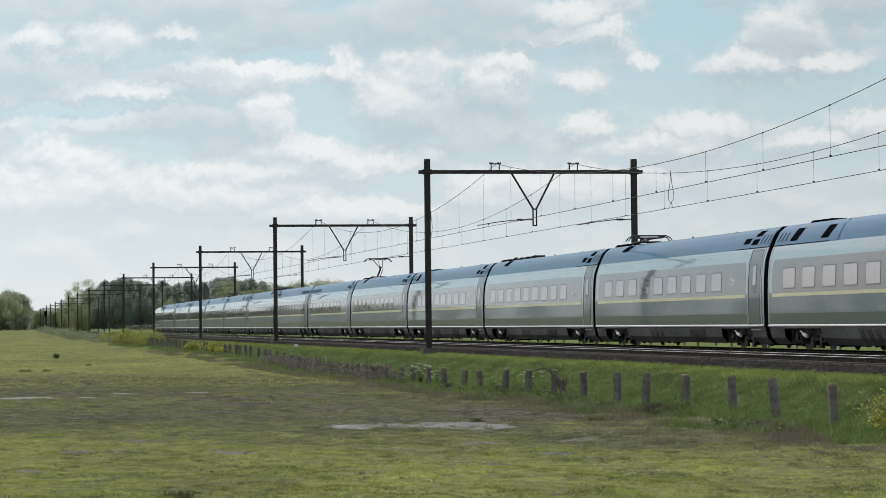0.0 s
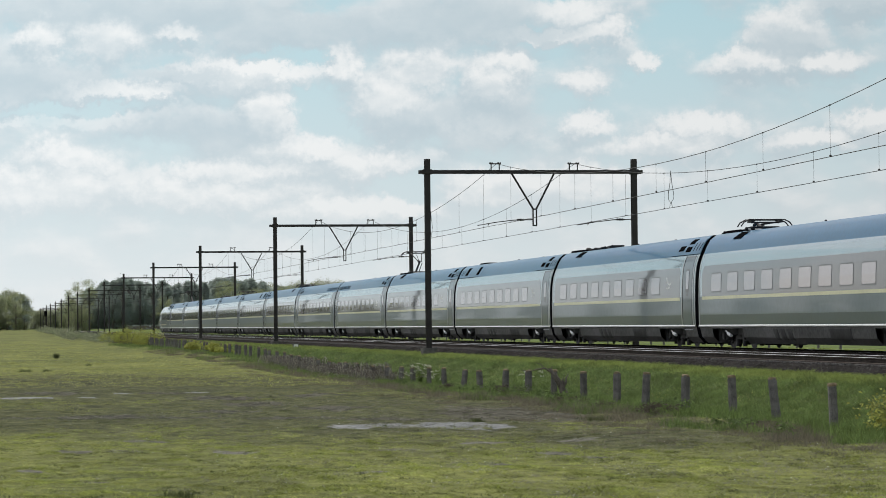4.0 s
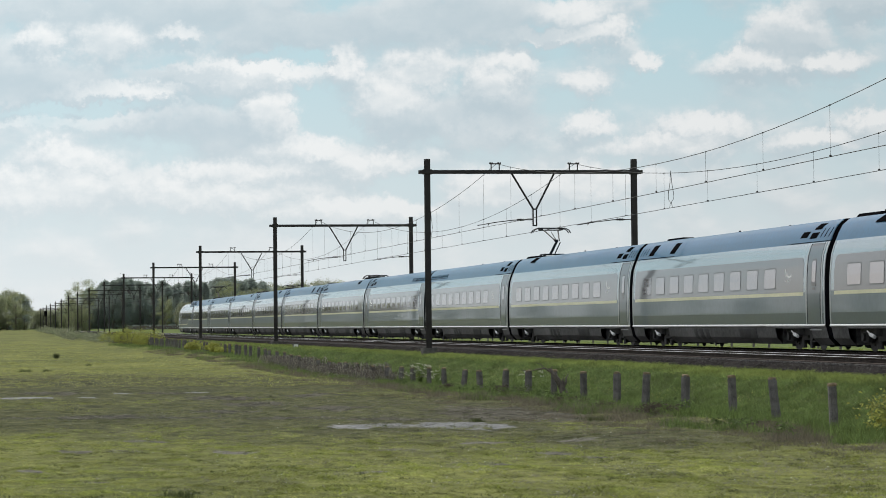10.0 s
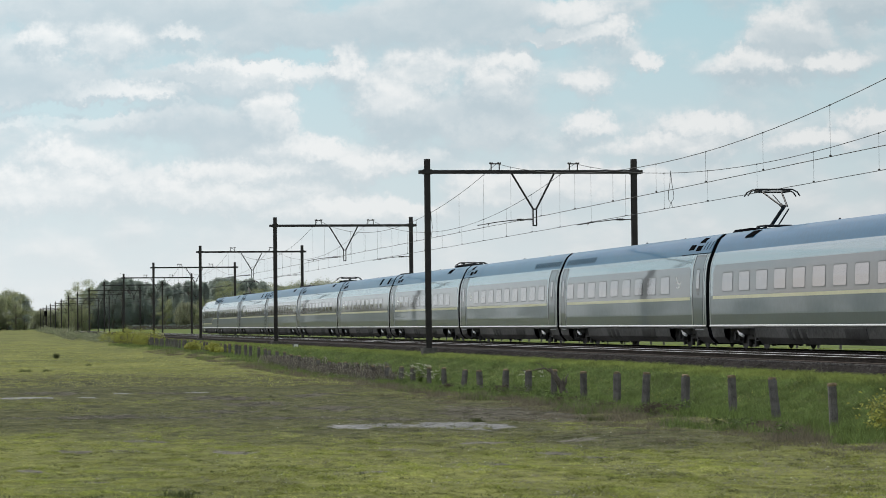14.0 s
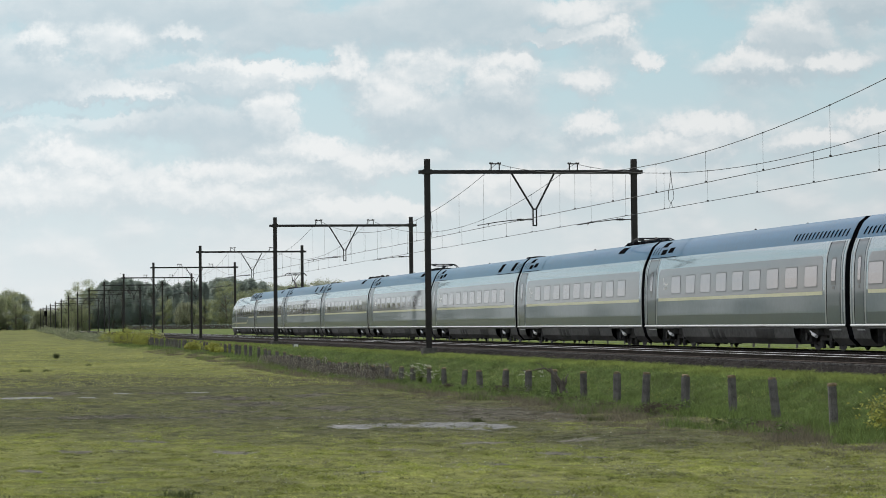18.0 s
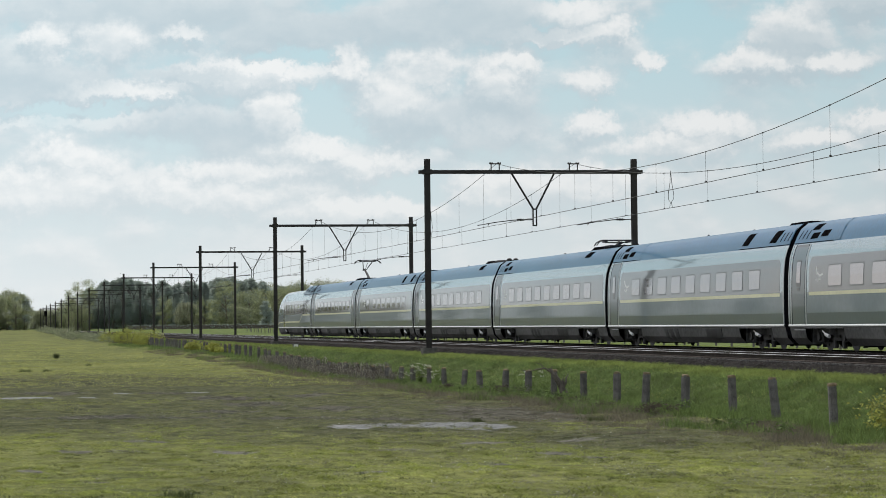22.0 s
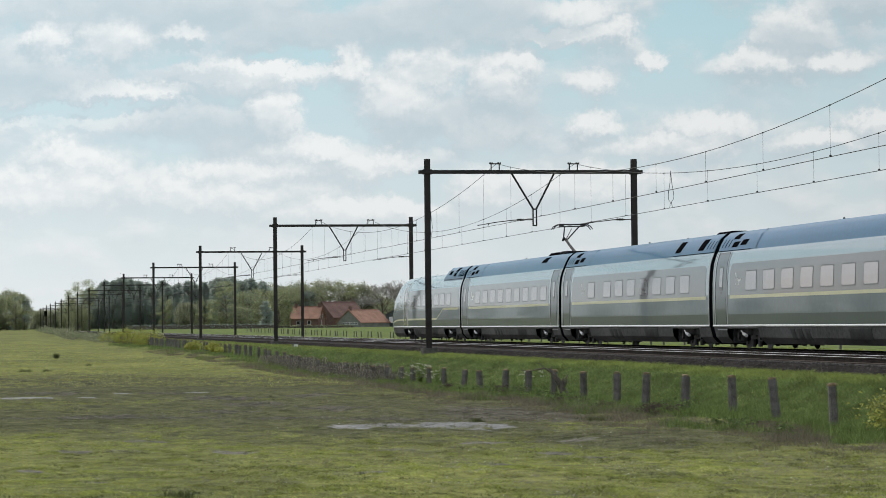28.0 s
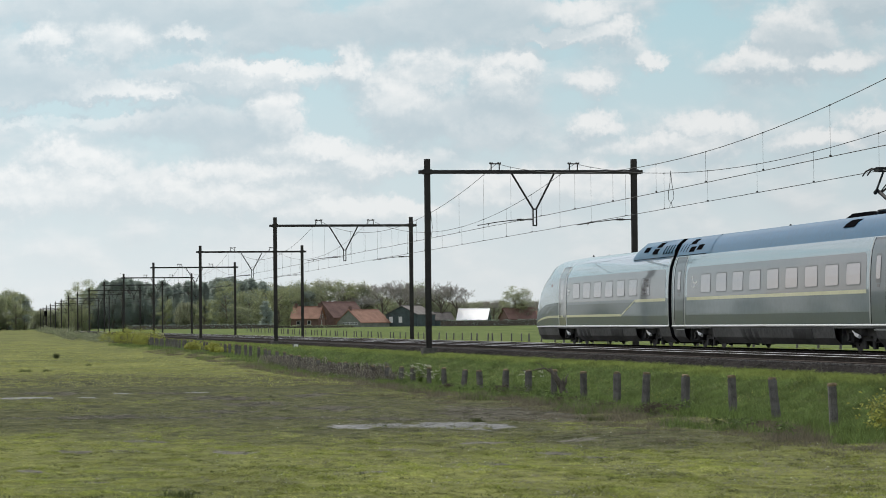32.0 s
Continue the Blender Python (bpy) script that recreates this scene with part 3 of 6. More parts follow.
# ---- overhead line ----
def make_portal(reach=0.0):
    """Local origin at the foot of the post on the field side; reach: how far that post stands out."""
    p = thing("catenary_portal", pose(0, 0, 0), "dark steel portal with two posts and cross beam over tracks", "portal", "portals along the line")
    for x in (-reach, POSTS_W):
        sec = [(-0.125, -0.125), (0.125, -0.125), (0.125, -0.09), (0.05, -0.09), (0.05, 0.09), (0.125, 0.09), (0.125, 0.125), (-0.125, 0.125), (-0.125, 0.09), (-0.05, 0.09), (-0.05, -0.09), (-0.125, -0.09)]
        post = Build().loft([[(x + a, b, z) for a, b in sec] for z in (-0.35, 8.5)], True, True)
        po = part("post", post, M_STEEL_DARK, p)
        part("collar", Build().box(x - 0.21, x + 0.21, -0.17, 0.17, 7.80, 8.02, cut=0.05), M_STEEL_DARK, po)
        part("foundation", Build().box(x - 0.33, x + 0.33, -0.33, 0.33, -0.75, -0.12, cut=0.05), M_CONCRETE, p, "rough concrete foot")
    beam = Build()
    beam.box(-0.38 - reach, POSTS_W + 0.38, -0.18, -0.145, 7.83, 7.99).box(-0.38 - reach, POSTS_W + 0.38, 0.145, 0.18, 7.83, 7.99)
    for i in range(13):
        x = 0.3 + i * (POSTS_W - 0.6) / 12
        beam.box(x - 0.04, x + 0.04, -0.144, 0.144, 7.86, 7.96)
    part("cross_beam", beam, M_STEEL_DARK, p)
    for x in (3.05, 6.72):
        hoop = Build()
        for d in (-0.19, 0.19):
            hoop.tube([(x + d, 0, 7.99), (x + d, 0, 8.30)], 0.03)
            for e in (-0.05, 0.05):
                hoop.tube([(x + d + e - 0.03, 0, 8.31), (x + d + e + 0.03, 0, 8.31)], 0.045, 8)
        hoop.tube([(x - 0.24, 0, 8.285), (x + 0.24, 0, 8.285)], 0.03)
        part("wire_support", hoop, M_STEEL_DARK, p)
    v = Build()
    v.tube([(3.82, 0, 7.83), (4.80, 0, 6.22)], 0.045, 8).tube([(5.80, 0, 7.83), (4.96, 0, 6.22)], 0.045, 8)
    v.tube([(4.80, 0, 6.24), (4.80, 0, 5.42)], 0.035, 8).tube([(4.96, 0, 6.24), (4.96, 0, 5.42)], 0.035, 8)
    v.tube([(4.80, 0, 5.45), (4.96, 0, 5.45)], 0.035, 8).tube([(4.80, 0, 6.2), (4.96, 0, 6.2)], 0.035, 8)
    part("drop_bracket", v, M_STEEL_DARK, p)
    for x in (4.80, POSTS_W - 0.1):
        arm = Build().tube([(x, 0, 5.72), (x - 0.9, 0, 5.70), (x - 1.75, 0, 5.60), (x - 2.6, 0, 5.46)], [0.024, 0.022, 0.020, 0.018])
        arm.tube([(x - 2.05, 0, 5.56), (x - 2.12, 0, 5.46)], 0.018)
        a = part("registration_arm", arm, M_STEEL_DARK, p)
        ins = Build().tube([(x - 0.40 - 0.06 * i, 0, 5.712) for i in range(7)], [0.035, 0.062, 0.04, 0.066, 0.04, 0.062, 0.035], 8)
        part("insulator", ins, M_UNDER, a, "brown ribbed insulator")
    return p


PORTAL_SHIFT = {1: 0.07, 2: 0.17, 3: -0.05, 4: -0.15}


def portal_pose(i):
    s = FIRST + SPAN * i
    return pose(POSTS_X + bend(s) + PORTAL_SHIFT.get(i, 0.0), s, 0, 0, 0, heading(s))


make_portal(0.115).matrix_basis = portal_pose(0)
portal = make_portal()
portal.matrix_basis = portal_pose(-1)
for i in range(1, 15):
    copy_thing(portal, portal_pose(i))

CONTACT_Z, HANG_Z, SAG = 5.52, 8.33, 1.84


def make_span():
    """One span of overhead line, from portal to portal along local y."""
    sp = thing("overhead_line", pose(0, 0, 0), "thin dark catenary and contact wire with droppers", "wire", "spans of overhead line")
    pts = [(0, SPAN * k / 24, HANG_Z - SAG * (1 - (2 * k / 24 - 1) ** 2)) for k in range(25)]
    part("messenger_wire", Build().tube(pts, 0.012, 5), M_WIRE, sp)
    part("contact_wire", Build().tube([(0.0, 0, CONTACT_Z), (0, SPAN / 2, CONTACT_Z - 0.02), (0, SPAN, CONTACT_Z)], 0.012, 5), M_WIRE, sp)
    for k in range(10):
        y = SPAN * (k + 0.5) / 10
        z = HANG_Z - SAG * (1 - (2 * (k + 0.5) / 10 - 1) ** 2)
        part("dropper", Build().tube([(0, y, z), (0, y, CONTACT_Z)], 0.0045, 4).tube([(0, y - 0.05, CONTACT_Z + 0.02), (0, y + 0.05, CONTACT_Z + 0.02)], 0.026, 5).tube([(0, y - 0.04, z), (0, y + 0.04, z)], 0.024, 5), M_WIRE, sp)
    return sp


span = make_span()
first = True
for i in range(-1, 14):
    s = FIRST + SPAN * i
    turn = -math.degrees(math.atan((bend(s + SPAN) - bend(s)) / SPAN))
    for off in (3.05, 6.72):
        m = pose(POSTS_X + off + bend(s), s, 0.035, -0.07, 0, turn - 0.06) if i < 0 else pose(POSTS_X + off + bend(s) + 0.06, s, -0.035, 0, 0, turn)
        if first:
            span.matrix_basis, first = m, False
        else:
            copy_thing(span, m)

# ---- train ----
# half section of a coach: half width, height over the rails
SECTION = ((1.16, 0.21), (1.36, 0.42), (1.435, 0.74), (1.455, 0.80), (1.468, 1.20), (1.470, 1.50), (1.470, 1.72), (1.469, 1.86), (1.460, 2.30), (1.436, 2.66), (1.398, 2.96), (1.318, 3.22), (1.254, 3.37), (1.150, 3.62), (1.015, 3.86), (0.78, 4.05), (0.0, 4.12))


def half_width(z):
    for (xa, za), (xb, zb) in zip(SECTION, SECTION[1:]):
        if za <= z <= zb:
            return xa + (xb - xa) * (z - za) / (zb - za)
    return SECTION[0][0]


# the roof of the driving car lies lower than that of the coaches
LOW_ROOF = 3.82


def nose_scale(y):
    """Width factor and roof height of the driving end, by local y."""
    table = ((4.0, 1.0, 3.81), (6.1, 0.998, 3.79), (8.2, 0.976, 3.76), (9.2, 0.962, 3.72), (10.1, 0.945, 3.60), (10.8, 0.935, 3.32), (11.5, 0.922, 2.97), (12.4, 0.879, 2.36), (13.1, 0.809, 1.85), (13.50, 0.755, 1.55))
    if y <= table[0][0]:
        return 1.0, LOW_ROOF
    for a, b in zip(table, table[1:]):
        if a[0] <= y <= b[0]:
            f = (y - a[0]) / (b[0] - a[0])
            return a[1] + (b[1] - a[1]) * f, a[2] + (b[2] - a[2]) * f
    return table[-1][1:]


def on_body(y, z, side, nose, out=0.0):
    x = half_width(z) + out
    if nose:
        w, h = nose_scale(y)
        x *= w
        if z > 2.96:
            z = 2.96 + (z - 2.96) * (LOW_ROOF - 2.96) / 1.16
        if z > 0.8:
            z = 0.8 + (z - 0.8) * (h - 0.8) / (LOW_ROOF - 0.8)
    return (side * x, y, z)


def levels(z0, z1):
    return [z0] + [z for _, z in SECTION if z0 + 1e-6 < z < z1 - 1e-6] + [z1]


def strip(z0, z1, ys, nose=False, out=0.0, over=False):
    """A band of the body between two heights, on both sides, or right over the roof."""
    b = Build()
    zs = levels(z0, z1)
    if over:
        rings = [[on_body(y, z, -1, nose, out) for z in zs] + [on_body(y, z, 1, nose, out) for z in reversed(zs[:-1])] for y in ys]
        return b.loft(rings)
    for side in (-1, 1):
        rings = [[on_body(y, z, side, nose, out) for z in (zs if side < 0 else zs[::-1])] for y in ys]
        b.loft(rings)
    return b


def patch(y0, y1, z0, z1, side=-1, nose=False, out=0.004, slant=0.0, ny=1, corner=0.0, foot=True):
    """A panel that follows the body and stands a little proud, with its edges turned in; corner: radius of its rounded corners."""
    b = Build()
    zs = levels(z0, z1)
    if corner:
        for f in (0.0, 0.08, 0.3, 0.6, 1.0):
            zs += [z1 - corner * f] + ([z0 + corner * f] if foot else [])
        zs = sorted({round(z, 4) for z in zs})
    rows = []

    def inset(z):
        d = min(z1 - z, z - z0 if foot else 9.0)
        return corner * (1 - math.sqrt(max(0.0, 1 - (1 - d / corner) ** 2))) if corner and d < corner else 0.0

    for i in range(ny + 1):
        f = i / ny
        rows.append([on_body(y0 + inset(z) + (y1 - y0 - 2 * inset(z)) * f + slant * (z - z0) / (z1 - z0), z, side, nose, out) for z in zs])
    b.loft(rows if side < 0 else rows[::-1])
    n = len(zs)
    edge = [rows[i][0] for i in range(ny + 1)] + [rows[-1][j] for j in range(1, n)] + [rows[i][-1] for i in range(ny - 1, -1, -1)] + [rows[0][j] for j in range(n - 2, 0, -1)]
    inner = [(x - side * 0.03, y, z) for x, y, z in edge]
    k = len(edge)
    b.add(edge + inner, [(i, (i + 1) % k, k + (i + 1) % k, k + i) if side < 0 else (k + i, k + (i + 1) % k, (i + 1) % k, i) for i in range(k)])
    return b


HALF = CAR / 2 - 0.24
MESH = {}


def shared(key, make, mat, soft=True):
    if key not in MESH:
        MESH[key] = make().mesh(key.split(":")[0], mat, soft)
    return MESH[key]


def wheelset():
    b = Build()
    for side in (-0.7535, 0.7535):
        rings = []
        for dx, r in ((-0.07, 0.10), (-0.07, 0.42), (-0.065, 0.455), (0.055, 0.46), (0.06, 0.40), (0.03, 0.34), (0.02, 0.15), (0.07, 0.12), (0.07, 0.02)):
            rings.append([(side + math.copysign(dx, side) * 1.0, r * math.cos(2 * math.pi * k / 20), r * math.sin(2 * math.pi * k / 20)) for k in range(20)])
        b.loft([r + r[:1] for r in rings])
    b.tube([(-0.75, 0, 0), (0.75, 0, 0)], 0.09, 10)
    for k in range(6):
        w = math.pi * k / 3
        for side in (-0.84, 0.84):
            b.tube([(side - 0.02, 0.25 * math.cos(w), 0.25 * math.sin(w)), (side + 0.02, 0.25 * math.cos(w), 0.25 * math.sin(w))], 0.03, 6)
    return b


def bogie_frame():
    b = Build()
    for side in (-1, 1):
        b.box(side * 1.0 - 0.09, side * 1.0 + 0.09, -1.75, 1.75, 0.50, 0.70, cut=0.05)
        for y in (-1.25, 1.25):
            b.box(side * 1.0 - 0.13, side * 1.0 + 0.13, y - 0.2, y + 0.2, 0.30, 0.62, cut=0.05)
            b.tube([(side * 1.1, y, 0.46), (side * 1.2, y, 0.46)], 0.13, 10)
        b.tube([(side * 0.98, 0, 0.5), (side * 0.98, 0, 0.95)], 0.26, 12)
    b.box(-1.0, 1.0, -0.3, 0.3, 0.42, 0.75, cut=0.06)
    for y in (-0.62, 0.62):
        b.box(-0.8, 0.8, y - 0.22, y + 0.22, 0.28, 0.72, cut=0.05)
    return b


def guard_iron():
    return Build().box(-0.07, 0.07, -0.035, 0.035, 0.13, 0.60, cut=0.02)


def axle_drive():
    return Build().tube([(-0.55, 0, 0.44), (-0.42, 0, 0.44), (0.42, 0, 0.44), (0.55, 0, 0.44)], [0.20, 0.31, 0.31, 0.20], 12)


def brake_gear():
    b = Build().box(-0.05, 0.05, -0.55, 0.55, 0.34, 0.52, cut=0.03)
    for y in (-0.42, 0.42):
        b.box(-0.06, 0.06, y - 0.11, y + 0.11, 0.10, 0.36, cut=0.03)
    return b


def damper():
    b = Build()
    b.tube([(-1.37, -0.36, 0.47), (-1.38, -0.02, 0.54)], 0.055, 8).tube([(-1.38, -0.02, 0.54), (-1.38, 0.26, 0.64)], 0.022, 8)
    return b


WHEELS = []


def add_bogie(car, y, nose_end=False):
    bg_ob = part("bogie", shared("bogie", bogie_frame, M_UNDER), None, car, m=pose(0, y, 0))
    for i, dy in enumerate((-1.25, 1.25)):
        w = part("wheelset", shared("wheelset", wheelset, M_WHEEL), None, bg_ob, m=pose(0, dy, 0.46))
        WHEELS.append((w, i))
    for dy in (-1.95, 1.95):
        for dx in (-0.76, 0.76):
            part("guard_iron", shared("guard_iron", guard_iron, M_UNDER, False), None, bg_ob, m=pose(dx, dy, 0))
    for dy in (-1.25, 1.25):
        part("axle_drive", shared("axle_drive", axle_drive, M_UNDER, False), None, bg_ob, m=pose(0, dy, 0))
    for dx in (-0.9, 0.9):
        part("brake_gear", shared("brake_gear", brake_gear, M_UNDER, False), None, bg_ob, m=pose(dx, 0, 0))
    part("yaw_damper", shared("yaw_damper", damper, M_PALE), None, bg_ob, "pale grey damper")
    return bg_ob


def skirt_mesh(nose):
    """Side fairings with openings at the bogies."""
    b = Build()
    ends = (-HALF, 12.8 if nose else HALF)
    rear = 5.6 if nose else 8.7
    stops = [(ends[0], -10.6), (-6.8, rear - 1.9), (rear + 1.9, ends[1])]
    for a, c in stops:
        n = 2 if c < 8 else 9
        ys = [a + (c - a) * i / n for i in range(n + 1)]
        for side in (-1, 1):
            zs = levels(0.21, 0.80)
            b.loft([[on_body(y, z, side, nose, -0.01) for z in (zs if side < 0 else zs[::-1])] for y in ys])
        if not nose or c < 8:
            b.box(-1.15, 1.15, a + 0.01, c - 0.01, 0.215, 0.78)
        else:
            b.box(-1.0, 1.0, a + 0.01, 11.0, 0.215, 0.78)
            b.box(-0.55, 0.55, 11.0, 12.2, 0.30, 0.78)
    # shallow top of the bogie openings
    for y in (-8.7, rear):
        for side in (-1, 1):
            b.box(min(side * 1.30, side * 1.43), max(side * 1.30, side * 1.43), y - 1.92, y + 1.92, 0.72, 0.795)
    return b


def ribs(car, y0, y1, n, z):
    """A row of dark louvre slots on the flanks of the roof."""
    w = abs(y1 - y0) / n * 0.12
    for k in range(n):
        y = y0 + (y1 - y0) * (k + 0.5) / n
        for side in (-1, 1):
            part("louvre", patch(y - w, y + w, z, z + 0.22, side, False, 0.012, slant=-0.10), M_BLACK, car)


def pantograph(car, y, raised, way, low=4.46):
    """way: +1 when the knee points to the tail."""
    set_back = 0.85 if raised and way > 0 else 0.35
    c = y - way * (set_back - 0.3)
    base = Build()
    for dx in (-0.45, 0.45):
        base.tube([(dx, c - 0.5, 4.20), (dx, c + 0.5, 4.20)], 0.028, 6)
        for dy in (-0.42, 0.42):
            base.tube([(dx, c + dy, 4.0), (dx, c + dy, 4.06), (dx, c + dy, 4.10), (dx, c + dy, 4.15), (dx, c + dy, 4.20)], [0.05, 0.075, 0.05, 0.075, 0.04], 8)
    base.tube([(-0.45, c - 0.42, 4.20), (0.45, c - 0.42, 4.20)], 0.028).tube([(-0.45, c + 0.42, 4.20), (0.45, c + 0.42, 4.20)], 0.028)
    pn = part("pantograph", base, M_PANTO, car, "dark folding current collector, " + ("raised to the wire" if raised else "folded down"))
    top = CONTACT_Z - 0.06 if raised else low
    knee = (y + way * 1.15, 4.82) if raised else (y + way * 0.5, min(4.32, low - 0.08))
    foot, head = (y - way * set_back, 4.24 if way < 0 else 4.14), (y - way * 0.25 if raised else y - way * 0.4, top - 0.10)
    arm = Build()
    arm.tube([(0, foot[0], foot[1]), (0, knee[0], knee[1])], 0.06, 8)
    arm.tube([(0.12, foot[0] + way * 0.4, 4.22), (0.12, knee[0] + way * 0.1, knee[1] - 0.1)], 0.025, 6)
    arm.tube([(-0.09, knee[0] + way * 0.1, knee[1] - 0.03), (-0.09, knee[0] - way * 0.1, knee[1] + 0.05)], 0.06, 8)
    part("lower_arm", arm, M_PANTO, pn)
    up = Build()
    for dx in (-0.10, 0.10):
        up.tube([(dx, knee[0], knee[1]), (dx * 3.4, head[0], head[1])], 0.032, 6)
    up.tube([(0, knee[0], knee[1] - 0.06), (0, head[0] + way * 0.1, head[1] - 0.1)], 0.018, 5)
    part("upper_arm", up, M_PANTO, pn)
    hd = Build()
    for dy in (-0.22, 0.22):
        hd.tube([(-0.92, head[0] + dy, top - 0.24), (-0.82, head[0] + dy, top - 0.10), (-0.64, head[0] + dy, top - 0.01), (0.64, head[0] + dy, top - 0.01), (0.82, head[0] + dy, top - 0.10), (0.92, head[0] + dy, top - 0.24)], 0.024, 6)
    for dx in (-0.5, 0.5):
        hd.box(dx - 0.06, dx + 0.06, head[0] - 0.26, head[0] + 0.26, top - 0.11, top - 0.03)
    hd.tube([(-0.5, head[0], head[1]), (0.5, head[0], head[1])], 0.03, 6)
    part("collector_head", hd, M_PANTO, pn)


def roof_box(y0, y1, w, z0, z1, slope=0.35):
    """A low cover on the roof with sloping ends."""
    lo, hi = min(y0, y1), max(y0, y1)
    b = Build()
    lower = [(-w, lo), (w, lo), (w, hi), (-w, hi)]
    upper = [(-w * 0.8, lo + slope), (w * 0.8, lo + slope), (w * 0.8, hi - slope), (-w * 0.8, hi - slope)]
    b.add([(x, y, z0) for x, y in lower] + [(x, y, z1) for x, y in upper], [(3, 2, 1, 0), (4, 5, 6, 7)] + [(i, (i + 1) % 4, 4 + (i + 1) % 4, 4 + i) for i in range(4)])
    return b


def grilles(car, e, mat):
    """Air intakes at one end of the roof; e is -1 for the front end, +1 for the tail end."""
    y = lambda d: e * (HALF - d)
    fair = part("roof_fairing", shared("roof_fairing:%d%s" % (e, mat.name), lambda: strip(3.40, 4.12, [y(0.05), y(0.4), y(3.8), y(4.6)] if e < 0 else [y(4.6), y(3.8), y(0.4), y(0.05)], False, 0.012, True), mat), None, car)
    for i, d in enumerate((0.35, 0.75, 1.15)):
        part("louvre", shared("louvre:%d%d" % (e, i), lambda: patch(y(d) - 0.035, y(d) + 0.035, 3.52, 3.80, -1, False, 0.018, slant=-0.12), M_BLACK), None, fair)
    part("fairing_edge", shared("fairing_edge:%d" % e, lambda: patch(min(y(0.05), y(4.0)), max(y(0.05), y(4.0)), 3.382, 3.402, -1, False, 0.016), M_BLACK), None, fair)
    for i, (d, z) in enumerate(((1.9, 3.50), (1.75, 3.78), (2.9, 3.55))):
        part("grille", shared("grille:%d%d" % (e, i), lambda: patch(y(d) - 0.36, y(d) + 0.36, z, z + 0.19, -1, False, 0.018, slant=-0.14), M_BLACK), None, fair, "dark air intake grille")


def nose_grilles(car):
    """The raised cover on the low roof of the driving car, next to the gangway."""
    y = lambda d: -HALF + d
    rings = []
    for d, k in ((0.05, 1.0), (0.4, 1.0), (5.5, 1.0), (6.2, 0.55), (6.9, 0.0)):
        half = [(1.22, 3.26)]
        for z in levels(3.40, 4.12):
            low = 2.96 + (z - 2.96) * (LOW_ROOF - 2.96) / 1.16
            half.append((half_width(z) * (1 - 0.02 * (1 - k)) + 0.035 * k - 0.06 * k * max(0.0, 3.56 - z) / 0.16, low + (z - low) * k - (0.0 if k else 0.01)))
        rings.append([(-x, y(d), z) for x, z in half] + [(x, y(d), z) for x, z in half[::-1][1:]])
    fair = part("roof_fairing", Build().loft(rings), M_ROOF, car, "raised cover with air intakes", soft=True)
    part("fairing_edge", patch(y(0.05), y(6.2), 3.390, 3.408, -1, False, -0.012), M_BLACK, fair)
    for d in (0.45, 0.85, 1.25, 1.65):
        part("louvre", patch(y(d) - 0.035, y(d) + 0.035, 3.52, 3.84, -1, False, 0.05, slant=-0.12), M_BLACK, fair)
    for d, z in ((2.7, 3.80), (3.0, 3.56), (4.5, 3.66)):
        part("grille", patch(y(d) - 0.36, y(d) + 0.36, z, z + 0.19, -1, False, 0.05, slant=-0.14), M_BLACK, fair, "dark air intake grille")


def slots(car, e):
    y = lambda d: e * (HALF - d)
    fair = part("roof_fairing", shared("roof_fairing_long:%d" % e, lambda: strip(3.40, 4.12, [y(0.05), y(0.4), y(5.6), y(6.6)] if e < 0 else [y(6.6), y(5.6), y(0.4), y(0.05)], False, 0.012, True), M_ROOF), None, car)
    for i, d in enumerate((0.35, 0.75, 1.15)):
        part("louvre", shared("louvre_long:%d%d" % (e, i), lambda: patch(y(d) - 0.035, y(d) + 0.035, 3.52, 3.80, -1, False, 0.018, slant=-0.12), M_BLACK), None, fair)
    part("fairing_edge", shared("fairing_edge_long:%d" % e, lambda: patch(min(y(0.05), y(5.7)), max(y(0.05), y(5.7)), 3.382, 3.402, -1, False, 0.016), M_BLACK), None, fair)
    for i, d in enumerate((2.0, 5.2)):
        part("roof_slot", shared("roof_slot:%d%d" % (e, i), lambda: patch(y(d) - 0.38, y(d) + 0.38, 3.50, 3.90, -1, False, 0.018, slant=-0.35), M_BLACK), None, fair, "dark slot in the roof cover")
    part("cable_duct", shared("cable_duct:%d" % e, lambda: roof_box(y(0.6), y(3.4), 0.28, 4.05, 4.185), M_BLACK), None, car)


def well(car, e):
    """The dark end of a roof that carries current collectors or cables."""
    y = lambda d: e * (HALF - d)
    if e > 0:
        part("roof_well", shared("roof_well:t", lambda: roof_box(y(0.03), y(2.4), 0.72, 3.95, 4.165, 0.2), M_BLACK), None, car, "dark cable trough along the roof")
        part("cover_end", shared("cover_end:t", lambda: patch(y(4.1), y(3.1), 3.80, 4.03, -1, False, 0.02, slant=-0.3), M_BLACK), None, car)
    else:
        part("roof_well", shared("roof_well:f", lambda: roof_box(y(0.05), y(1.7), 0.34, 3.90, 4.15, 0.2), M_BLACK), None, car, "dark sunken roof end")
        part("cable_cover", shared("cable_cover:f", lambda: roof_box(y(4.0), y(7.6), 0.42, 3.98, 4.225, 0.9), M_BLACK), None, car, "low black cover on the roof")
        part("cover_end", shared("cover_end:f", lambda: patch(y(4.3), y(5.3), 3.74, 3.97, -1, False, 0.02, slant=-0.3), M_BLACK), None, car)


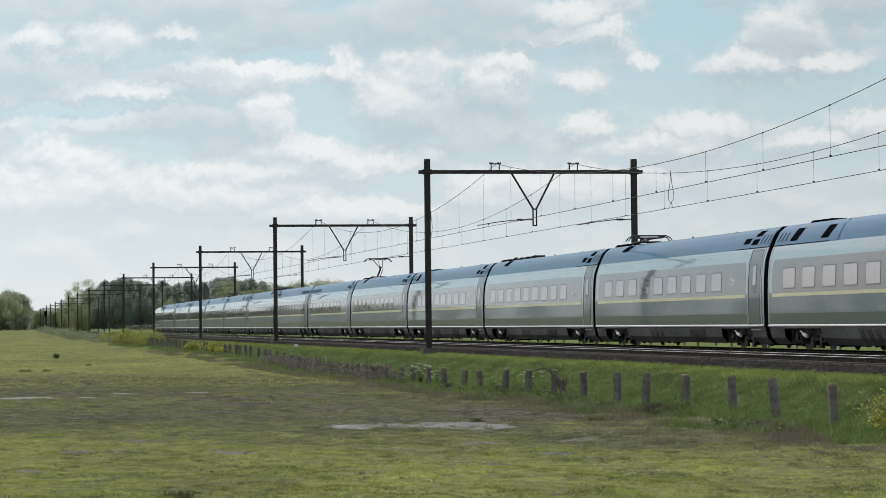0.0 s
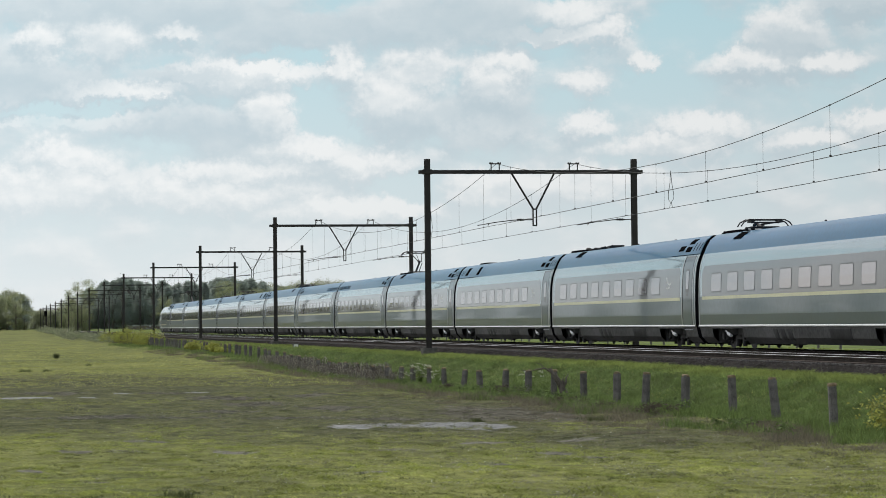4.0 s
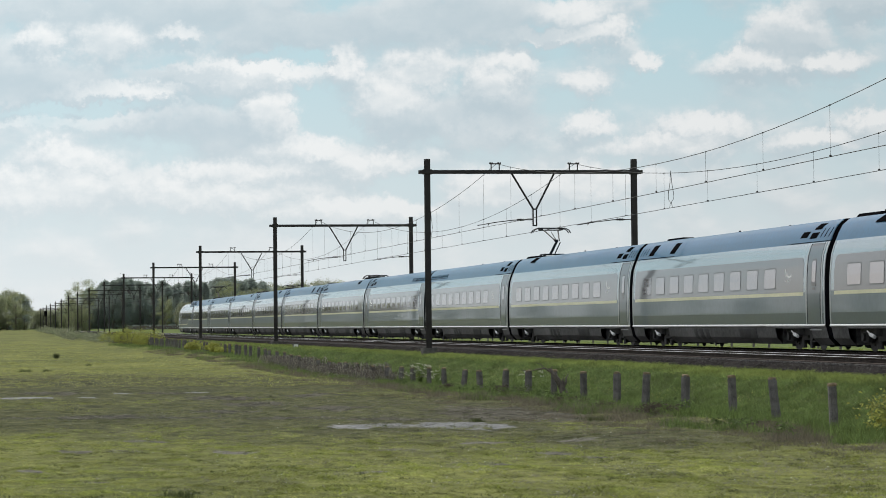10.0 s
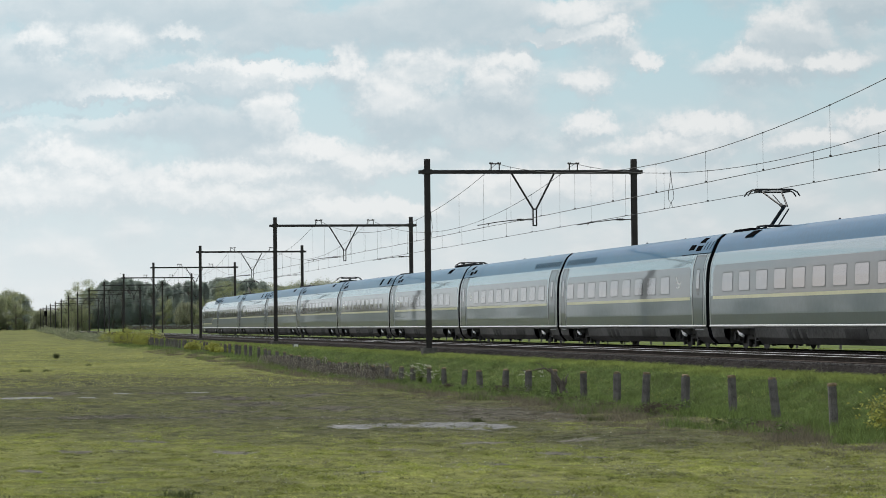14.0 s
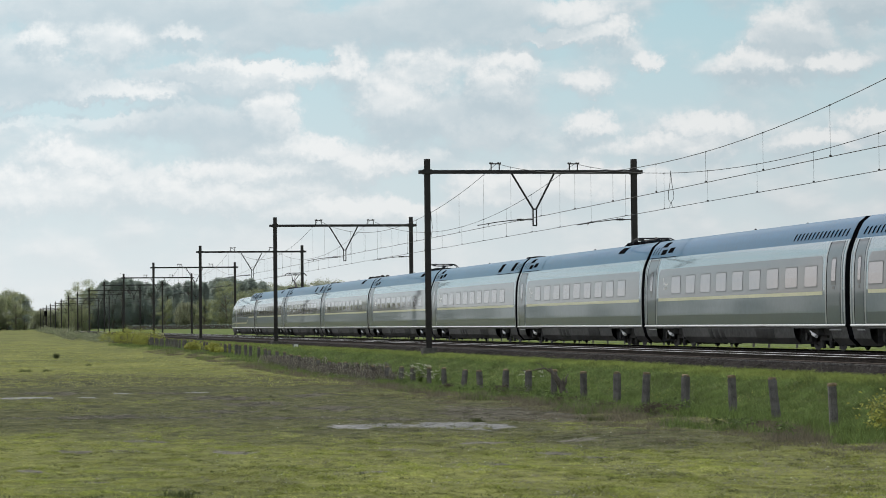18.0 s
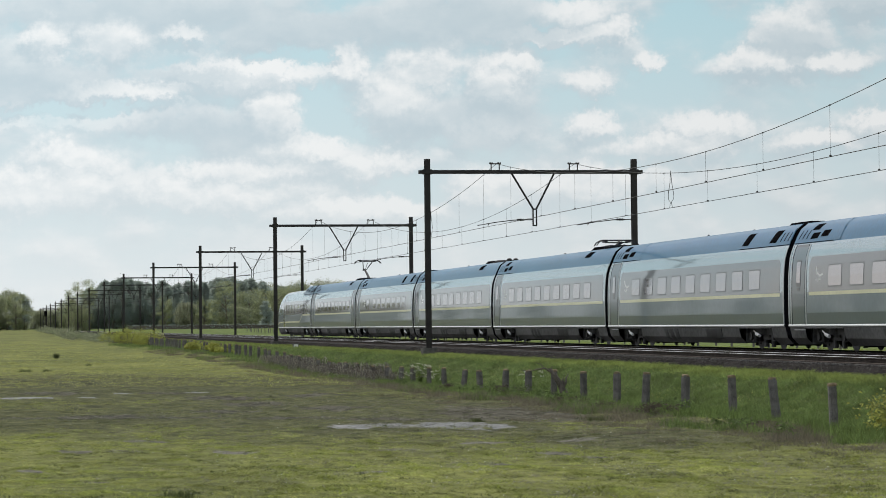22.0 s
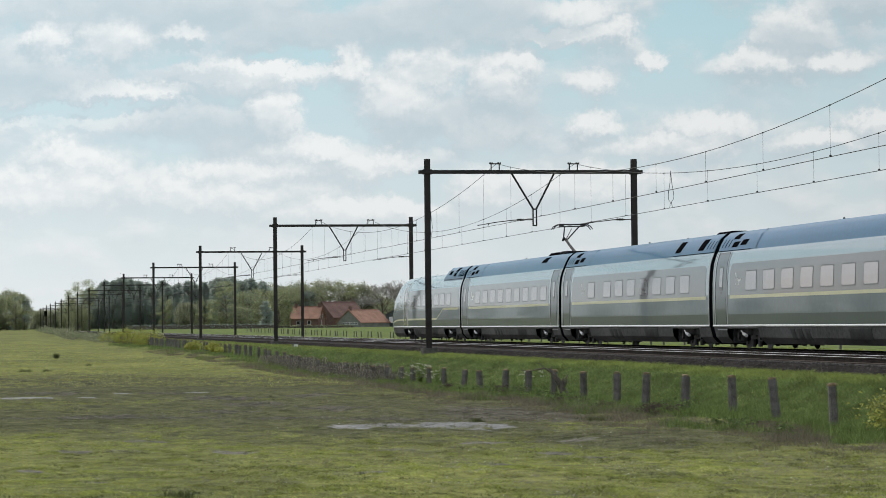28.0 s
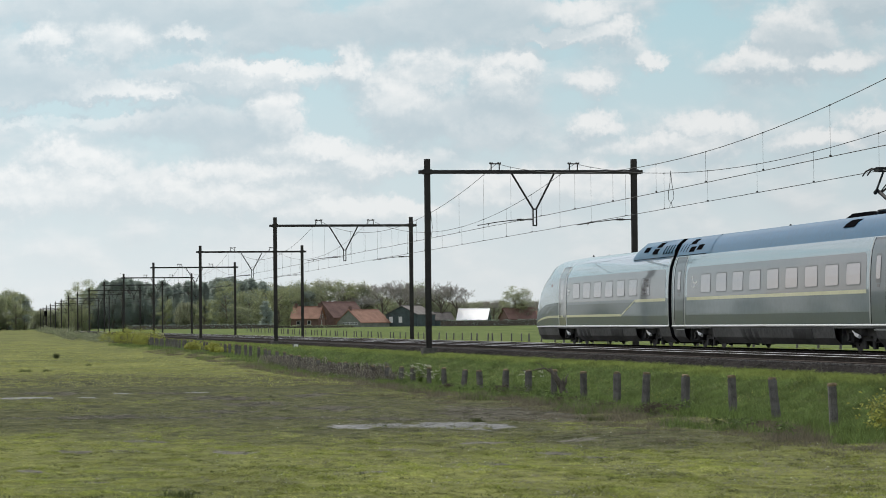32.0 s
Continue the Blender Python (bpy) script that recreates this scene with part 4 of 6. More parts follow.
def low_collector(car, e):
    """Cable ends and a slim collector folded flat on the roof."""
    y = lambda d: e * (HALF - d)
    for dx in (-0.17, 0.17):
        part("cable_end", Build().tube([(dx, y(1.75), 4.05), (dx, y(1.75), 4.16), (dx, y(1.75), 4.23), (dx, y(1.75), 4.27)], [0.13, 0.14, 0.12, 0.05], 10), M_UNDER, car, "dark rounded cable end")
    arm = Build()
    for dx in (-0.3, 0.3):
        arm.tube([(dx, y(3.7), 4.10), (dx, y(4.2), 4.15), (dx, y(5.5), 4.19)], 0.035, 6)
    for d in (3.9, 5.3):
        arm.tube([(-0.42, y(d), 4.0), (-0.42, y(d), 4.16), (0.42, y(d), 4.16), (0.42, y(d), 4.0)], 0.045, 6)
    arm.tube([(-0.62, y(3.75), 4.04), (-0.5, y(3.75), 4.13), (0.5, y(3.75), 4.15), (0.62, y(3.75), 4.06)], 0.035, 6)
    arm.tube([(0, y(3.9), 4.14), (0, y(5.6), 4.22)], [0.05, 0.06], 8)
    lo, hi = sorted((y(5.2), y(5.9)))
    arm.box(0.05, 0.45, lo, hi, 4.14, 4.26, cut=0.05)
    arm.box(-0.25, 0.05, lo - 0.2, lo + 0.3, 4.08, 4.22, cut=0.05)
    part("flat_collector", arm, M_PANTO, car, "slim dark current collector folded flat")


def skirt_slots(car, y0, side):
    """Three slanting air slots in the underfloor fairing."""
    for k in range(3):
        part("skirt_grille", shared("skirt_grille:%d%d%d" % (round(y0), side, k), lambda: patch(y0 + 0.75 * k, y0 + 0.75 * k + 0.42, 0.34, 0.70, side, False, 0.004, slant=0.12), M_SHADE), None, car)


def bellows():
    b = Build()
    rings = []
    n = 9
    for i in range(n):
        y = -0.236 + 0.472 * i / (n - 1)
        k = 0.955 if i % 2 else 0.985
        rings.append([(-x * k, y, 0.30 + (z - 0.21) * 0.975 * (k if z > 3 else 1)) for x, z in SECTION] + [(x * k, y, 0.30 + (z - 0.21) * 0.975 * (k if z > 3 else 1)) for x, z in SECTION[::-1][1:]])
    return b.loft(rings)


def end_wall(y, face):
    ring = [(-x + 0.01, y, z) for x, z in SECTION] + [(x - 0.01, y, z) for x, z in SECTION[::-1][1:]]
    b = Build()
    b.add(ring, [tuple(range(len(ring))) if face < 0 else tuple(range(len(ring) - 1, -1, -1))])
    return b


def add_windows(car, centres, nose=False):
    for side in (-1, 1):
        tag = "n" if nose else "s"
        fr = shared("window_frame:%s%d" % (tag, side), lambda: patch(-0.665, 0.665, 1.97, 2.665, side, False, 0.008, corner=0.10), M_FRAME, False)
        pn = shared("pane:%s%d" % (tag, side), lambda: patch(-0.62, 0.62, 2.01, 2.625, side, False, 0.011, corner=0.07), M_GLASS, False)
        for y in centres:
            w = part("window", fr, None, car, m=pose(0, y, 0))
            part("pane", pn, None, w)


def add_door(car, e, side, wide=1.30):
    """A plug door beside the end e of the car."""
    y0, y1 = e * (HALF - 0.42), e * (HALF - 0.42 - wide)
    lo, hi = min(y0, y1), max(y0, y1)
    size = round(wide * 100)
    d = part("door", shared("door:%d%d:%d" % (e, side, size), lambda: patch(lo, hi, 0.84, 3.34, side, False, 0.006, corner=0.10), M_DOOR), None, car, "grey plug door with a narrow window")
    part("door_lower", shared("door_lower:%d%d:%d" % (e, side, size), lambda: patch(lo + 0.06, hi - 0.06, 0.88, 1.80, side, False, 0.010, corner=0.05), M_LOWER), None, d)
    part("door_surround", shared("door_surround:%d%d:%d" % (e, side, size), lambda: patch(lo + 0.323 * wide, hi - 0.323 * wide, 2.02, 2.86, side, False, 0.011, corner=0.08), M_FRAME), None, d)
    part("door_pane", shared("door_pane:%d%d:%d" % (e, side, size), lambda: patch(lo + 0.354 * wide, hi - 0.354 * wide, 2.14, 2.80, side, False, 0.016, corner=0.06), M_GLASS), None, d, "narrow door window")
    part("door_button", shared("door_button:%d%d:%d" % (e, side, size), lambda: patch(lo + 0.400 * wide, hi - 0.400 * wide, 1.90, 1.98, side, False, 0.012), M_FRAME), None, d)
    part("door_head", shared("door_head:%d%d:%d" % (e, side, size), lambda: patch(lo + 0.04, hi - 0.04, 3.27, 3.335, side, False, 0.011), M_FRAME), None, d)
    for i, y in enumerate((lo - 0.04, hi + 0.01)):
        part("door_seal", shared("door_seal:%d%d%d:%d" % (e, side, i, size), lambda: patch(y, y + 0.03, 0.84, 3.34, side, False, 0.012), M_BLACK), None, d)
    for i, y in enumerate((lo - 0.17, hi + 0.04)):
        part("door_jamb", shared("door_jamb:%d%d%d:%d" % (e, side, i, size), lambda: patch(y, y + 0.13, 0.83, 3.34, side, False, 0.010), M_SILVER), None, d, "pale door jamb")
    part("door_step", shared("door_step:%d%d:%d" % (e, side, size), lambda: patch(lo + 0.1, hi - 0.1, 0.66, 0.69, side, False, 0.02), M_SILL), None, d)


def add_mark(car, y, side):
    """A pale drawn line emblem near the end of the window band."""
    b = Build()
    for p, q in (((-0.10, 2.60), (0.0, 2.42)), ((0.0, 2.42), (0.30, 2.33)), ((0.30, 2.33), (0.58, 2.38)), ((0.0, 2.42), (-0.08, 2.20)), ((0.10, 2.20), (0.38, 2.24))):
        dy, dz = q[0] - p[0], q[1] - p[1]
        n = math.hypot(dy, dz)
        oy, oz = -dz / n * 0.032, dy / n * 0.032
        quad = [(p[0] + oy, p[1] + oz), (q[0] + oy, q[1] + oz), (q[0] - oy, q[1] - oz), (p[0] - oy, p[1] - oz)]
        b.add([(side * (half_width(z) + 0.005), y - a, z) for a, z in quad], [(0, 1, 2, 3)])
    part("emblem", b, M_WHITE, car, "pale line emblem")


def antenna(car, y, h=0.10, top=4.12):
    part("antenna", Build().tube([(0, y, top - 0.02), (0, y, top + h * 0.6), (0, y, top + h)], [0.045, 0.04, 0.02], 8), M_PANTO, car)


def sill_mesh(ys, nose):
    """A narrow ledge on both sides with a sloping top."""
    b = Build()
    for side in (-1, 1):
        b.loft([[on_body(y, z, side, nose, out) for z, out in ((0.848, 0.003), (0.815, 0.028), (0.790, 0.032), (0.770, 0.003))][::-side] for y in ys])
    return b


def make_car(windows, doors, roof, nose=False):
    car = thing("train_car", pose(0, 0, 0), "silver grey coach with yellow line, nose end closed" if nose else "silver grey high speed coach with thin yellow line", "train", "cars of the train")
    ys = [-HALF] + ([i * 0.5 for i in range(8, 27)] + [13.25, 13.50] if nose else [HALF])
    k = "n" if nose else "m"
    part("lower_band", shared("lower_band:" + k, lambda: strip(0.80, 1.20, ys, nose), M_LOWER), None, car)
    part("body", shared("body:" + k, lambda: strip(1.20, 1.86, ys, nose), M_PAINT), None, car)
    part("side_wall", shared("side_wall:" + k, lambda: strip(1.86, 2.96, [y for y in ys if y < 8.1] if nose else ys, nose), M_UPPER), None, car)
    narrow = windows[0] > 9.0
    ends = (-HALF + 0.45, 5.3) if nose else (-HALF + (2.15 if -1 in doors else 0.45), HALF - (0.45 if 1 not in doors else 1.62 if narrow else 2.15))
    for side in (-1, 1):
        part("window_band", shared("window_band:%s%d%d%d" % (k, side, *(round(v * 100) for v in ends)), lambda: patch(ends[0], ends[1], 1.845, 2.93, side, nose, 0.004, corner=0.28, foot=False, ny=8 if nose else 1), M_BAND), None, car, "grey window band")
    if nose:
        part("cab_shell", shared("cab_shell:n", lambda: strip(1.86, 2.96, [y for y in ys if y > 7.9], nose), M_UPPER), None, car)
    part("upper_panel", shared("upper_panel:" + k, lambda: strip(2.96, 3.37, ys, nose), M_UPPER), None, car)
    part("roof", shared("roof:" + k, lambda: strip(3.37, 4.12, ys, nose, 0, True), M_UPPER if nose else M_ROOF), None, car)
    part("sill", shared("sill:" + k, lambda: sill_mesh(ys if not nose else ys[:-1], nose), M_SILL, False), None, car, "light grey ledge along the sill")
    part("skirt", shared("skirt:" + k, lambda: skirt_mesh(nose), M_SKIRT, False), None, car, "sooty dark grey underfloor fairing")
    part("end_wall", shared("end_wall:f", lambda: end_wall(-HALF, -1), M_BLACK, False), None, car)
    if not nose:
        part("end_wall", shared("end_wall:r", lambda: end_wall(HALF, 1), M_BLACK, False), None, car)
    part("gangway_bellows", shared("bellows", bellows, M_BLACK, False), None, car, "black rubber bellows", m=pose(0, -CAR / 2, 0))
    for side in (-1, 1):
        if nose:
            part("line", patch(-HALF + 0.45, -7.0, 1.735, 1.845, side, False, 0.004), M_STRIPE, car, "pale yellow line")
            dark = part("dark_panel", patch(-4.6, 12.5, 1.30, 1.735, side, True, 0.005, slant=-2.4, ny=24), M_LOWER, car, "dark grey flank panel")
            part("low_line", patch(-4.6, 12.7, 1.20, 1.30, side, True, 0.008, ny=24), M_STRIPE, dark, "pale yellow line")
            part("slant_line", patch(-4.7, -4.5, 1.22, 1.84, side, True, 0.007, slant=-2.5), M_STRIPE, dark)
            cab = part("cab_door", patch(5.55, 7.0, 0.86, 3.55, side, True, 0.008, ny=3), M_BAND, car, "narrow grey cab door")
            for ya, yb in ((5.44, 5.54), (7.0, 7.08)):
                part("door_seal", patch(ya, yb, 0.84, 3.60, side, True, 0.014), M_SILL, cab)
            part("door_head", patch(5.55, 7.0, 3.50, 3.60, side, True, 0.013, ny=3), M_FRAME, cab)
            part("door_pane", patch(5.95, 6.55, 2.0, 2.85, side, True, 0.012, ny=2), M_GLASS, cab)
            part("tail_lamp", patch(8.55, 8.80, 2.62, 2.74, side, True, 0.010), M_LAMP, car, "small unlit red tail lamp")
        else:
            part("line", shared("line:%d%d%d" % (side, *(round(v * 100) for v in ends)), lambda: patch(ends[0], ends[1], 1.735, 1.845, side, False, 0.004), M_STRIPE, False), None, car, "pale yellow line")
    if nose:
        cap = Build()
        zs = levels(0.80, 4.12)
        rim = [on_body(13.50, z, -1, True) for z in zs] + [on_body(13.50, z, 1, True) for z in reversed(zs[:-1])]
        inner = [(x * 0.55, 13.72, 0.95 + (z - 0.8) * 0.5) for x, _, z in rim]
        cap.loft([rim, inner])
        cap.add(inner, [tuple(range(len(inner)))])
        part("nose_cap", cap, M_PAINT, car, soft=True)
        scr = Build()
        zs = levels(3.10, 4.12)
        scr.loft([[on_body(y, z, -1, True, 0.006) for z in zs] + [on_body(y, z, 1, True, 0.006) for z in reversed(zs[:-1])] for y in (9.5, 10.0, 10.5, 11.0, 11.5)])
        part("windscreen", scr, M_GLASS, car, "curved windscreen reflecting the sky", soft=True)
        for side in (-1, 1):
            lamp = Build().tube([(side * 0.62, 12.4, 1.55), (side * 0.60, 12.66, 1.55)], 0.10, 12)
            part("headlight", lamp, M_GLASS, car)
        part("coupler_cover", roof_box(12.4, 13.3, 0.35, 0.45, 0.95, 0.2), M_LOWER, car)
    for e in (-1, 1):
        if not (nose and e > 0):
            for side in (-1, 1):
                a, c = sorted((e * (HALF - 0.005), e * (HALF - 0.11)))
                part("end_rim", shared("end_rim:%d%d" % (e, side), lambda: patch(a, c, 0.83, 3.37, side, False, 0.006), M_SILVER), None, car, "pale rim at the end of the coach")
    add_windows(car, windows, nose)
    for e in doors:
        for side in (-1, 1):
            add_door(car, e, side, 0.85 if narrow and e > 0 else 1.30)
    for y in (windows[0] + 1.75, windows[-1] - 1.75):
        if abs(y) < HALF - 2.0:
            add_mark(car, y, -1)
    for side in (-1, 1):
        skirt_slots(car, 1.2, side)
        part("skirt_hatch", shared("skirt_hatch:%d" % side, lambda: patch(-4.6, -2.6, 0.36, 0.70, side, False, 0.004), M_SHADE), None, car, "dark hatch in the underfloor fairing")
    add_bogie(car, -8.7)
    add_bogie(car, 5.6 if nose else 8.7)
    for e, kind in roof:
        if kind == "grille":
            (nose_grilles(car) if nose else grilles(car, e, M_ROOF))
        elif kind == "slots":
            slots(car, e)
        elif kind == "ribs":
            ribs(car, e * (HALF - 0.4), e * (HALF - 6.0), 15, 3.48)
        elif kind == "duct":
            well(car, e)
            low_collector(car, e)
        elif kind == "folded":
            well(car, e)
            pantograph(car, e * (HALF - (3.0 if e > 0 else 3.6)), False, e)
        elif kind == "flat":
            well(car, e)
            pantograph(car, e * (HALF - 3.4), False, e, 4.33)
        elif kind == "raised":
            well(car, e)
            pantograph(car, e * (HALF - (3.1 if e > 0 else 4.0)), True, -e)
    if nose:
        for y, h in ((6.4, 0.13), (3.4, 0.08), (-0.7, 0.08)):
            antenna(car, y, h, 3.80)
    else:
        antenna(car, 2.0, 0.07)
        antenna(car, -4.0, 0.045)
    return car


PITCH = 2.035
REAR_WINDOWS = [7.45 - PITCH * i for i in range(9)]
FRONT_WINDOWS = [9.85 - PITCH * i for i in range(9)]
ODD_WINDOWS = [6.30] + [3.41 - PITCH * i for i in range(7)]
NOSE_WINDOWS = [3.52 - PITCH * i for i in range(7)]
F, T = -1, 1
CARS = [
    (NOSE_WINDOWS, (), ((F, "grille"),)),
    (REAR_WINDOWS, (T, F), ((T, "grille"), (F, "raised"))),
    (ODD_WINDOWS, (T,), ((T, "grille"), (F, "slots"))),
    (REAR_WINDOWS, (T,), ((T, "grille"), (F, "duct"))),
    (REAR_WINDOWS, (T,), ((T, "grille"), (F, "folded"))),
    (REAR_WINDOWS, (T,), ((T, "grille"), (F, "slots"))),
    (REAR_WINDOWS, (T,), ((T, "grille"), (F, "flat"))),
    (REAR_WINDOWS, (T, F), ((T, "grille"), (F, "ribs"))),
    (FRONT_WINDOWS, (T, F), ((T, "ribs"), (F, "grille"))),
    (FRONT_WINDOWS, (F,), ((T, "raised"), (F, "grille"))),
    (FRONT_WINDOWS, (F,), ((T, "slots"), (F, "grille"))),
    (FRONT_WINDOWS, (F,), ((T, "duct"), (F, "grille"))),
    (FRONT_WINDOWS, (F,), ((T, "folded"), (F, "grille"))),
    (FRONT_WINDOWS, (F,), ((T, "slots"), (F, "grille"))),
]
train = [make_car(w, d, r, i == 0) for i, (w, d, r) in enumerate(CARS)]


def floor_z(x, s):
    xr = x - bend(s)
    return ground_z(x, s) + (lumps(x, s) if xr < 20.5 else 0.3 * lumps(x, s))


# ---- fence along the field ----
SQUARE = 1.12
M_LICHEN = material("orange_grey_lichen", (0.20, 0.155, 0.10), 0.95, 0, 0.35, 8, 60, 0.004, spec=0.05)


def post_mesh(rng, r, h):
    b = Build()
    rings = []
    for z, f in ((-0.35, 1.0), (0.25 * h, 1.0), (0.7 * h, 0.97), (0.94 * h, 0.95), (h, 0.80)):
        rings.append([(r * f * math.cos(w) * SQUARE * rng.uniform(0.93, 1.08), r * f * math.sin(w) * SQUARE * rng.uniform(0.93, 1.08), z + (rng.uniform(-0.025, 0.025) if z > 0.9 * h else 0)) for w in [math.pi / 2 * (q // 2) + (0.55 if q % 2 == 0 else 1.02) for q in range(8)]])
    b.loft([q + q[:1] for q in rings])
    return b.add(rings[-1], [tuple(range(8))])


def make_fence():
    rng = random.Random(11)
    variants = [post_mesh(rng, rng.uniform(0.085, 0.102), rng.uniform(0.88, 0.96)).mesh("fence_post", M_WOOD) for _ in range(6)]
    stops = [46.3, 50.1, 54.1, 57.4, 61.2, 64.9, 68.3, 71.9, 75.8, 79.4, 83.1, 87.2, 90.6, 94.2, 97.8, 101.4, 104.3, 107.7, 111.6, 116.4, 120.0, 122.9]
    while stops[-1] < 330:
        stops.append(stops[-1] + rng.uniform(3.0, 3.9))
    caps = []
    for _ in range(3):
        b = Build()
        rr = [(0.55, 0.055), (0.98, 0.042), (1.06, 0.015), (0.98, -0.01)]
        rings = [[(0.088 * f * math.cos(w) * rng.uniform(0.94, 1.08), 0.088 * f * math.sin(w) * rng.uniform(0.94, 1.08), z + rng.uniform(-0.008, 0.008)) for w in [2 * math.pi * q / 8 for q in range(8)]] for f, z in rr]
        b.loft([q + q[:1] for q in rings])
        b.add(rings[0], [tuple(range(8))])
        caps.append(b.mesh("lichen_cap", M_LICHEN))
    for i, s in enumerate(stops):
        x = 16.35 + bend(s) + rng.uniform(-0.06, 0.06)
        ob = new("fence_post", variants[rng.randrange(6)])
        lean = 9.0 if i in (2, 12, 18) else 2.5
        crest = -0.14 - 0.57 * smooth(38, 118, s) + 0.54 * smooth(122, 172, s) + 0.15 * smooth(172, 235, s)
        tall = max(v.co.z for v in ob.data.vertices)
        ob.matrix_basis = pose(x, s, min(crest - tall, floor_z(x, s)) + rng.uniform(-0.05, 0.03), rng.uniform(-lean, lean), rng.uniform(-lean, lean), rng.uniform(0, 360))
        top = max(v.co.z for v in ob.data.vertices)
        part("lichen_cap", caps[rng.randrange(3)], None, ob, "lichen crust on the sawn top", m=pose(0, 0, top - 0.045))
        tagged(ob, "weathered grey wooden fence post in long grass", "fence post", "posts of the field fence")
    # the thin fence of the far field
    far = [post_mesh(rng, 0.085, 0.95).mesh("fence_post", M_WOOD) for _ in range(3)]
    s = 185.0
    while s < 620:
        x = 61.0 + rng.uniform(-0.3, 0.3)
        ob = new("fence_post", far[rng.randrange(3)])
        ob.matrix_basis = pose(x, s, ground_z(x, s), rng.uniform(-4, 4), rng.uniform(-4, 4), 0)
        tagged(ob, "thin dark wooden post of the far field fence", "fence post", "posts of the far fence")
        s += rng.uniform(5.0, 6.4)


make_fence()


# ---- trees ----
TREE_LABELS = {"pine": "tall dark green pine at the edge of the wood", "oak": "mid green broadleaf tree in spring leaf", "birch": "light yellow green birch in fresh leaf", "bare": "bare grey brown tree with fine spreading twigs"}


def crown_radius(kind, f):
    """Share of the full half width at the share f of the height."""
    if kind == "pine":
        return 0.62 + 0.38 * math.sin(math.pi * min(f * 0.9 + 0.15, 1)) if f < 0.8 else max(0.12, (1.04 - f) * 3.4)
    return math.sqrt(max(0.02, 1 - ((f - 0.55) / 0.50) ** 2))


def tree_model(kind, seed, h, w, mat):
    """One tree as a thing at the origin: trunk, limbs and a crown of small leaf sprays."""
    rng = random.Random(seed)
    t = thing("tree", pose(0, 0, 0), TREE_LABELS[kind], "tree", kind + " trees")
    wood, crown = Build(), Build()
    top = h * (0.97 if kind == "pine" else 0.62)
    wood.tube([(0, 0, -0.4), (rng.uniform(-.1, .1), 0, h * 0.2), (rng.uniform(-.3, .3), rng.uniform(-.3, .3), top)], [h * 0.02, h * 0.015, h * 0.004], 7)
    if kind == "bare":
        def grow(p, d, length, r, level):
            e = p + d * length
            m = p.lerp(e, 0.5) + Vector((rng.uniform(-1, 1), rng.uniform(-1, 1), rng.uniform(0, 1))) * length * 0.07
            (wood if level < 2 else crown).tube([p, m, e], [max(r, 0.03), max(r * 0.8, 0.025), max(r * 0.5, 0.018)], 5 if level == 0 else 3, False)
            if level == 4:
                return
            for _ in range(5 if level < 2 else 3):
                q = m.lerp(e, rng.uniform(0.0, 1.0))
                side = Vector((rng.uniform(-1, 1), rng.uniform(-1, 1), rng.uniform(-0.15, 0.9))).normalized()
                grow(q, (d * 0.75 + side * 0.8).normalized(), length * rng.uniform(0.5, 0.72), r * 0.5, level + 1)
        for k in range(7):
            a = 2 * math.pi * k / 7 + rng.uniform(-0.4, 0.4)
            z0 = h * rng.uniform(0.2, 0.42)
            d = Vector((math.cos(a) * 0.75, math.sin(a) * 0.75, rng.uniform(0.6, 1.2))).normalized()
            grow(Vector((0, 0, z0)), d, h * 0.27, h * 0.008, 0)
        part("trunk", wood, M_BARK, t)
        part("crown", crown, mat, t)
        return t
    clumps = []
    n = {"pine": 64, "oak": 60, "birch": 48}[kind]
    for k in range(n):
        f = rng.uniform(0.03, 0.97)
        a = rng.uniform(0, 2 * math.pi)
        r = w * 0.5 * crown_radius(kind, f) * math.sqrt(rng.uniform(0.42, 1.0)) * rng.uniform(0.85, 1.05)
        clumps.append(Vector((r * math.cos(a), r * math.sin(a), f * h)))
    for c in clumps:
        z0 = max(h * 0.12, c.z - Vector((c.x, c.y)).length * 0.8)
        if z0 < top:
            wood.tube([(0, 0, z0), (c.x * 0.5, c.y * 0.5, z0 + (c.z - z0) * 0.6), tuple(c)], [h * 0.006, h * 0.003, h * 0.001], 4, False)
    part("trunk", wood, M_BARK, t)
    for _ in range({"pine": 9000, "oak": 8500, "birch": 6500}[kind]):
        c = rng.choice(clumps)
        r = w * 0.085
        p = c + Vector((rng.gauss(0, r), rng.gauss(0, r), rng.gauss(0, r * 0.75)))
        if p.z < 0.3:
            continue
        sz = {"pine": 0.20, "oak": 0.185, "birch": 0.16}[kind] * rng.uniform(0.6, 1.4)
        a = Vector((rng.uniform(-1, 1), rng.uniform(-1, 1), rng.uniform(-0.6, 0.6))).normalized()
        b = a.orthogonal().normalized()
        b = (b * math.cos(3 * p.x) + a.cross(b) * math.sin(3 * p.x)).normalized()
        crown.add([p - a * sz, p - b * sz * 0.6, p + a * sz * 0.8, p + b * sz * 0.5], [(0, 1, 2, 3)])
    part("crown", crown, mat, t)
    return t


MODELS = {}


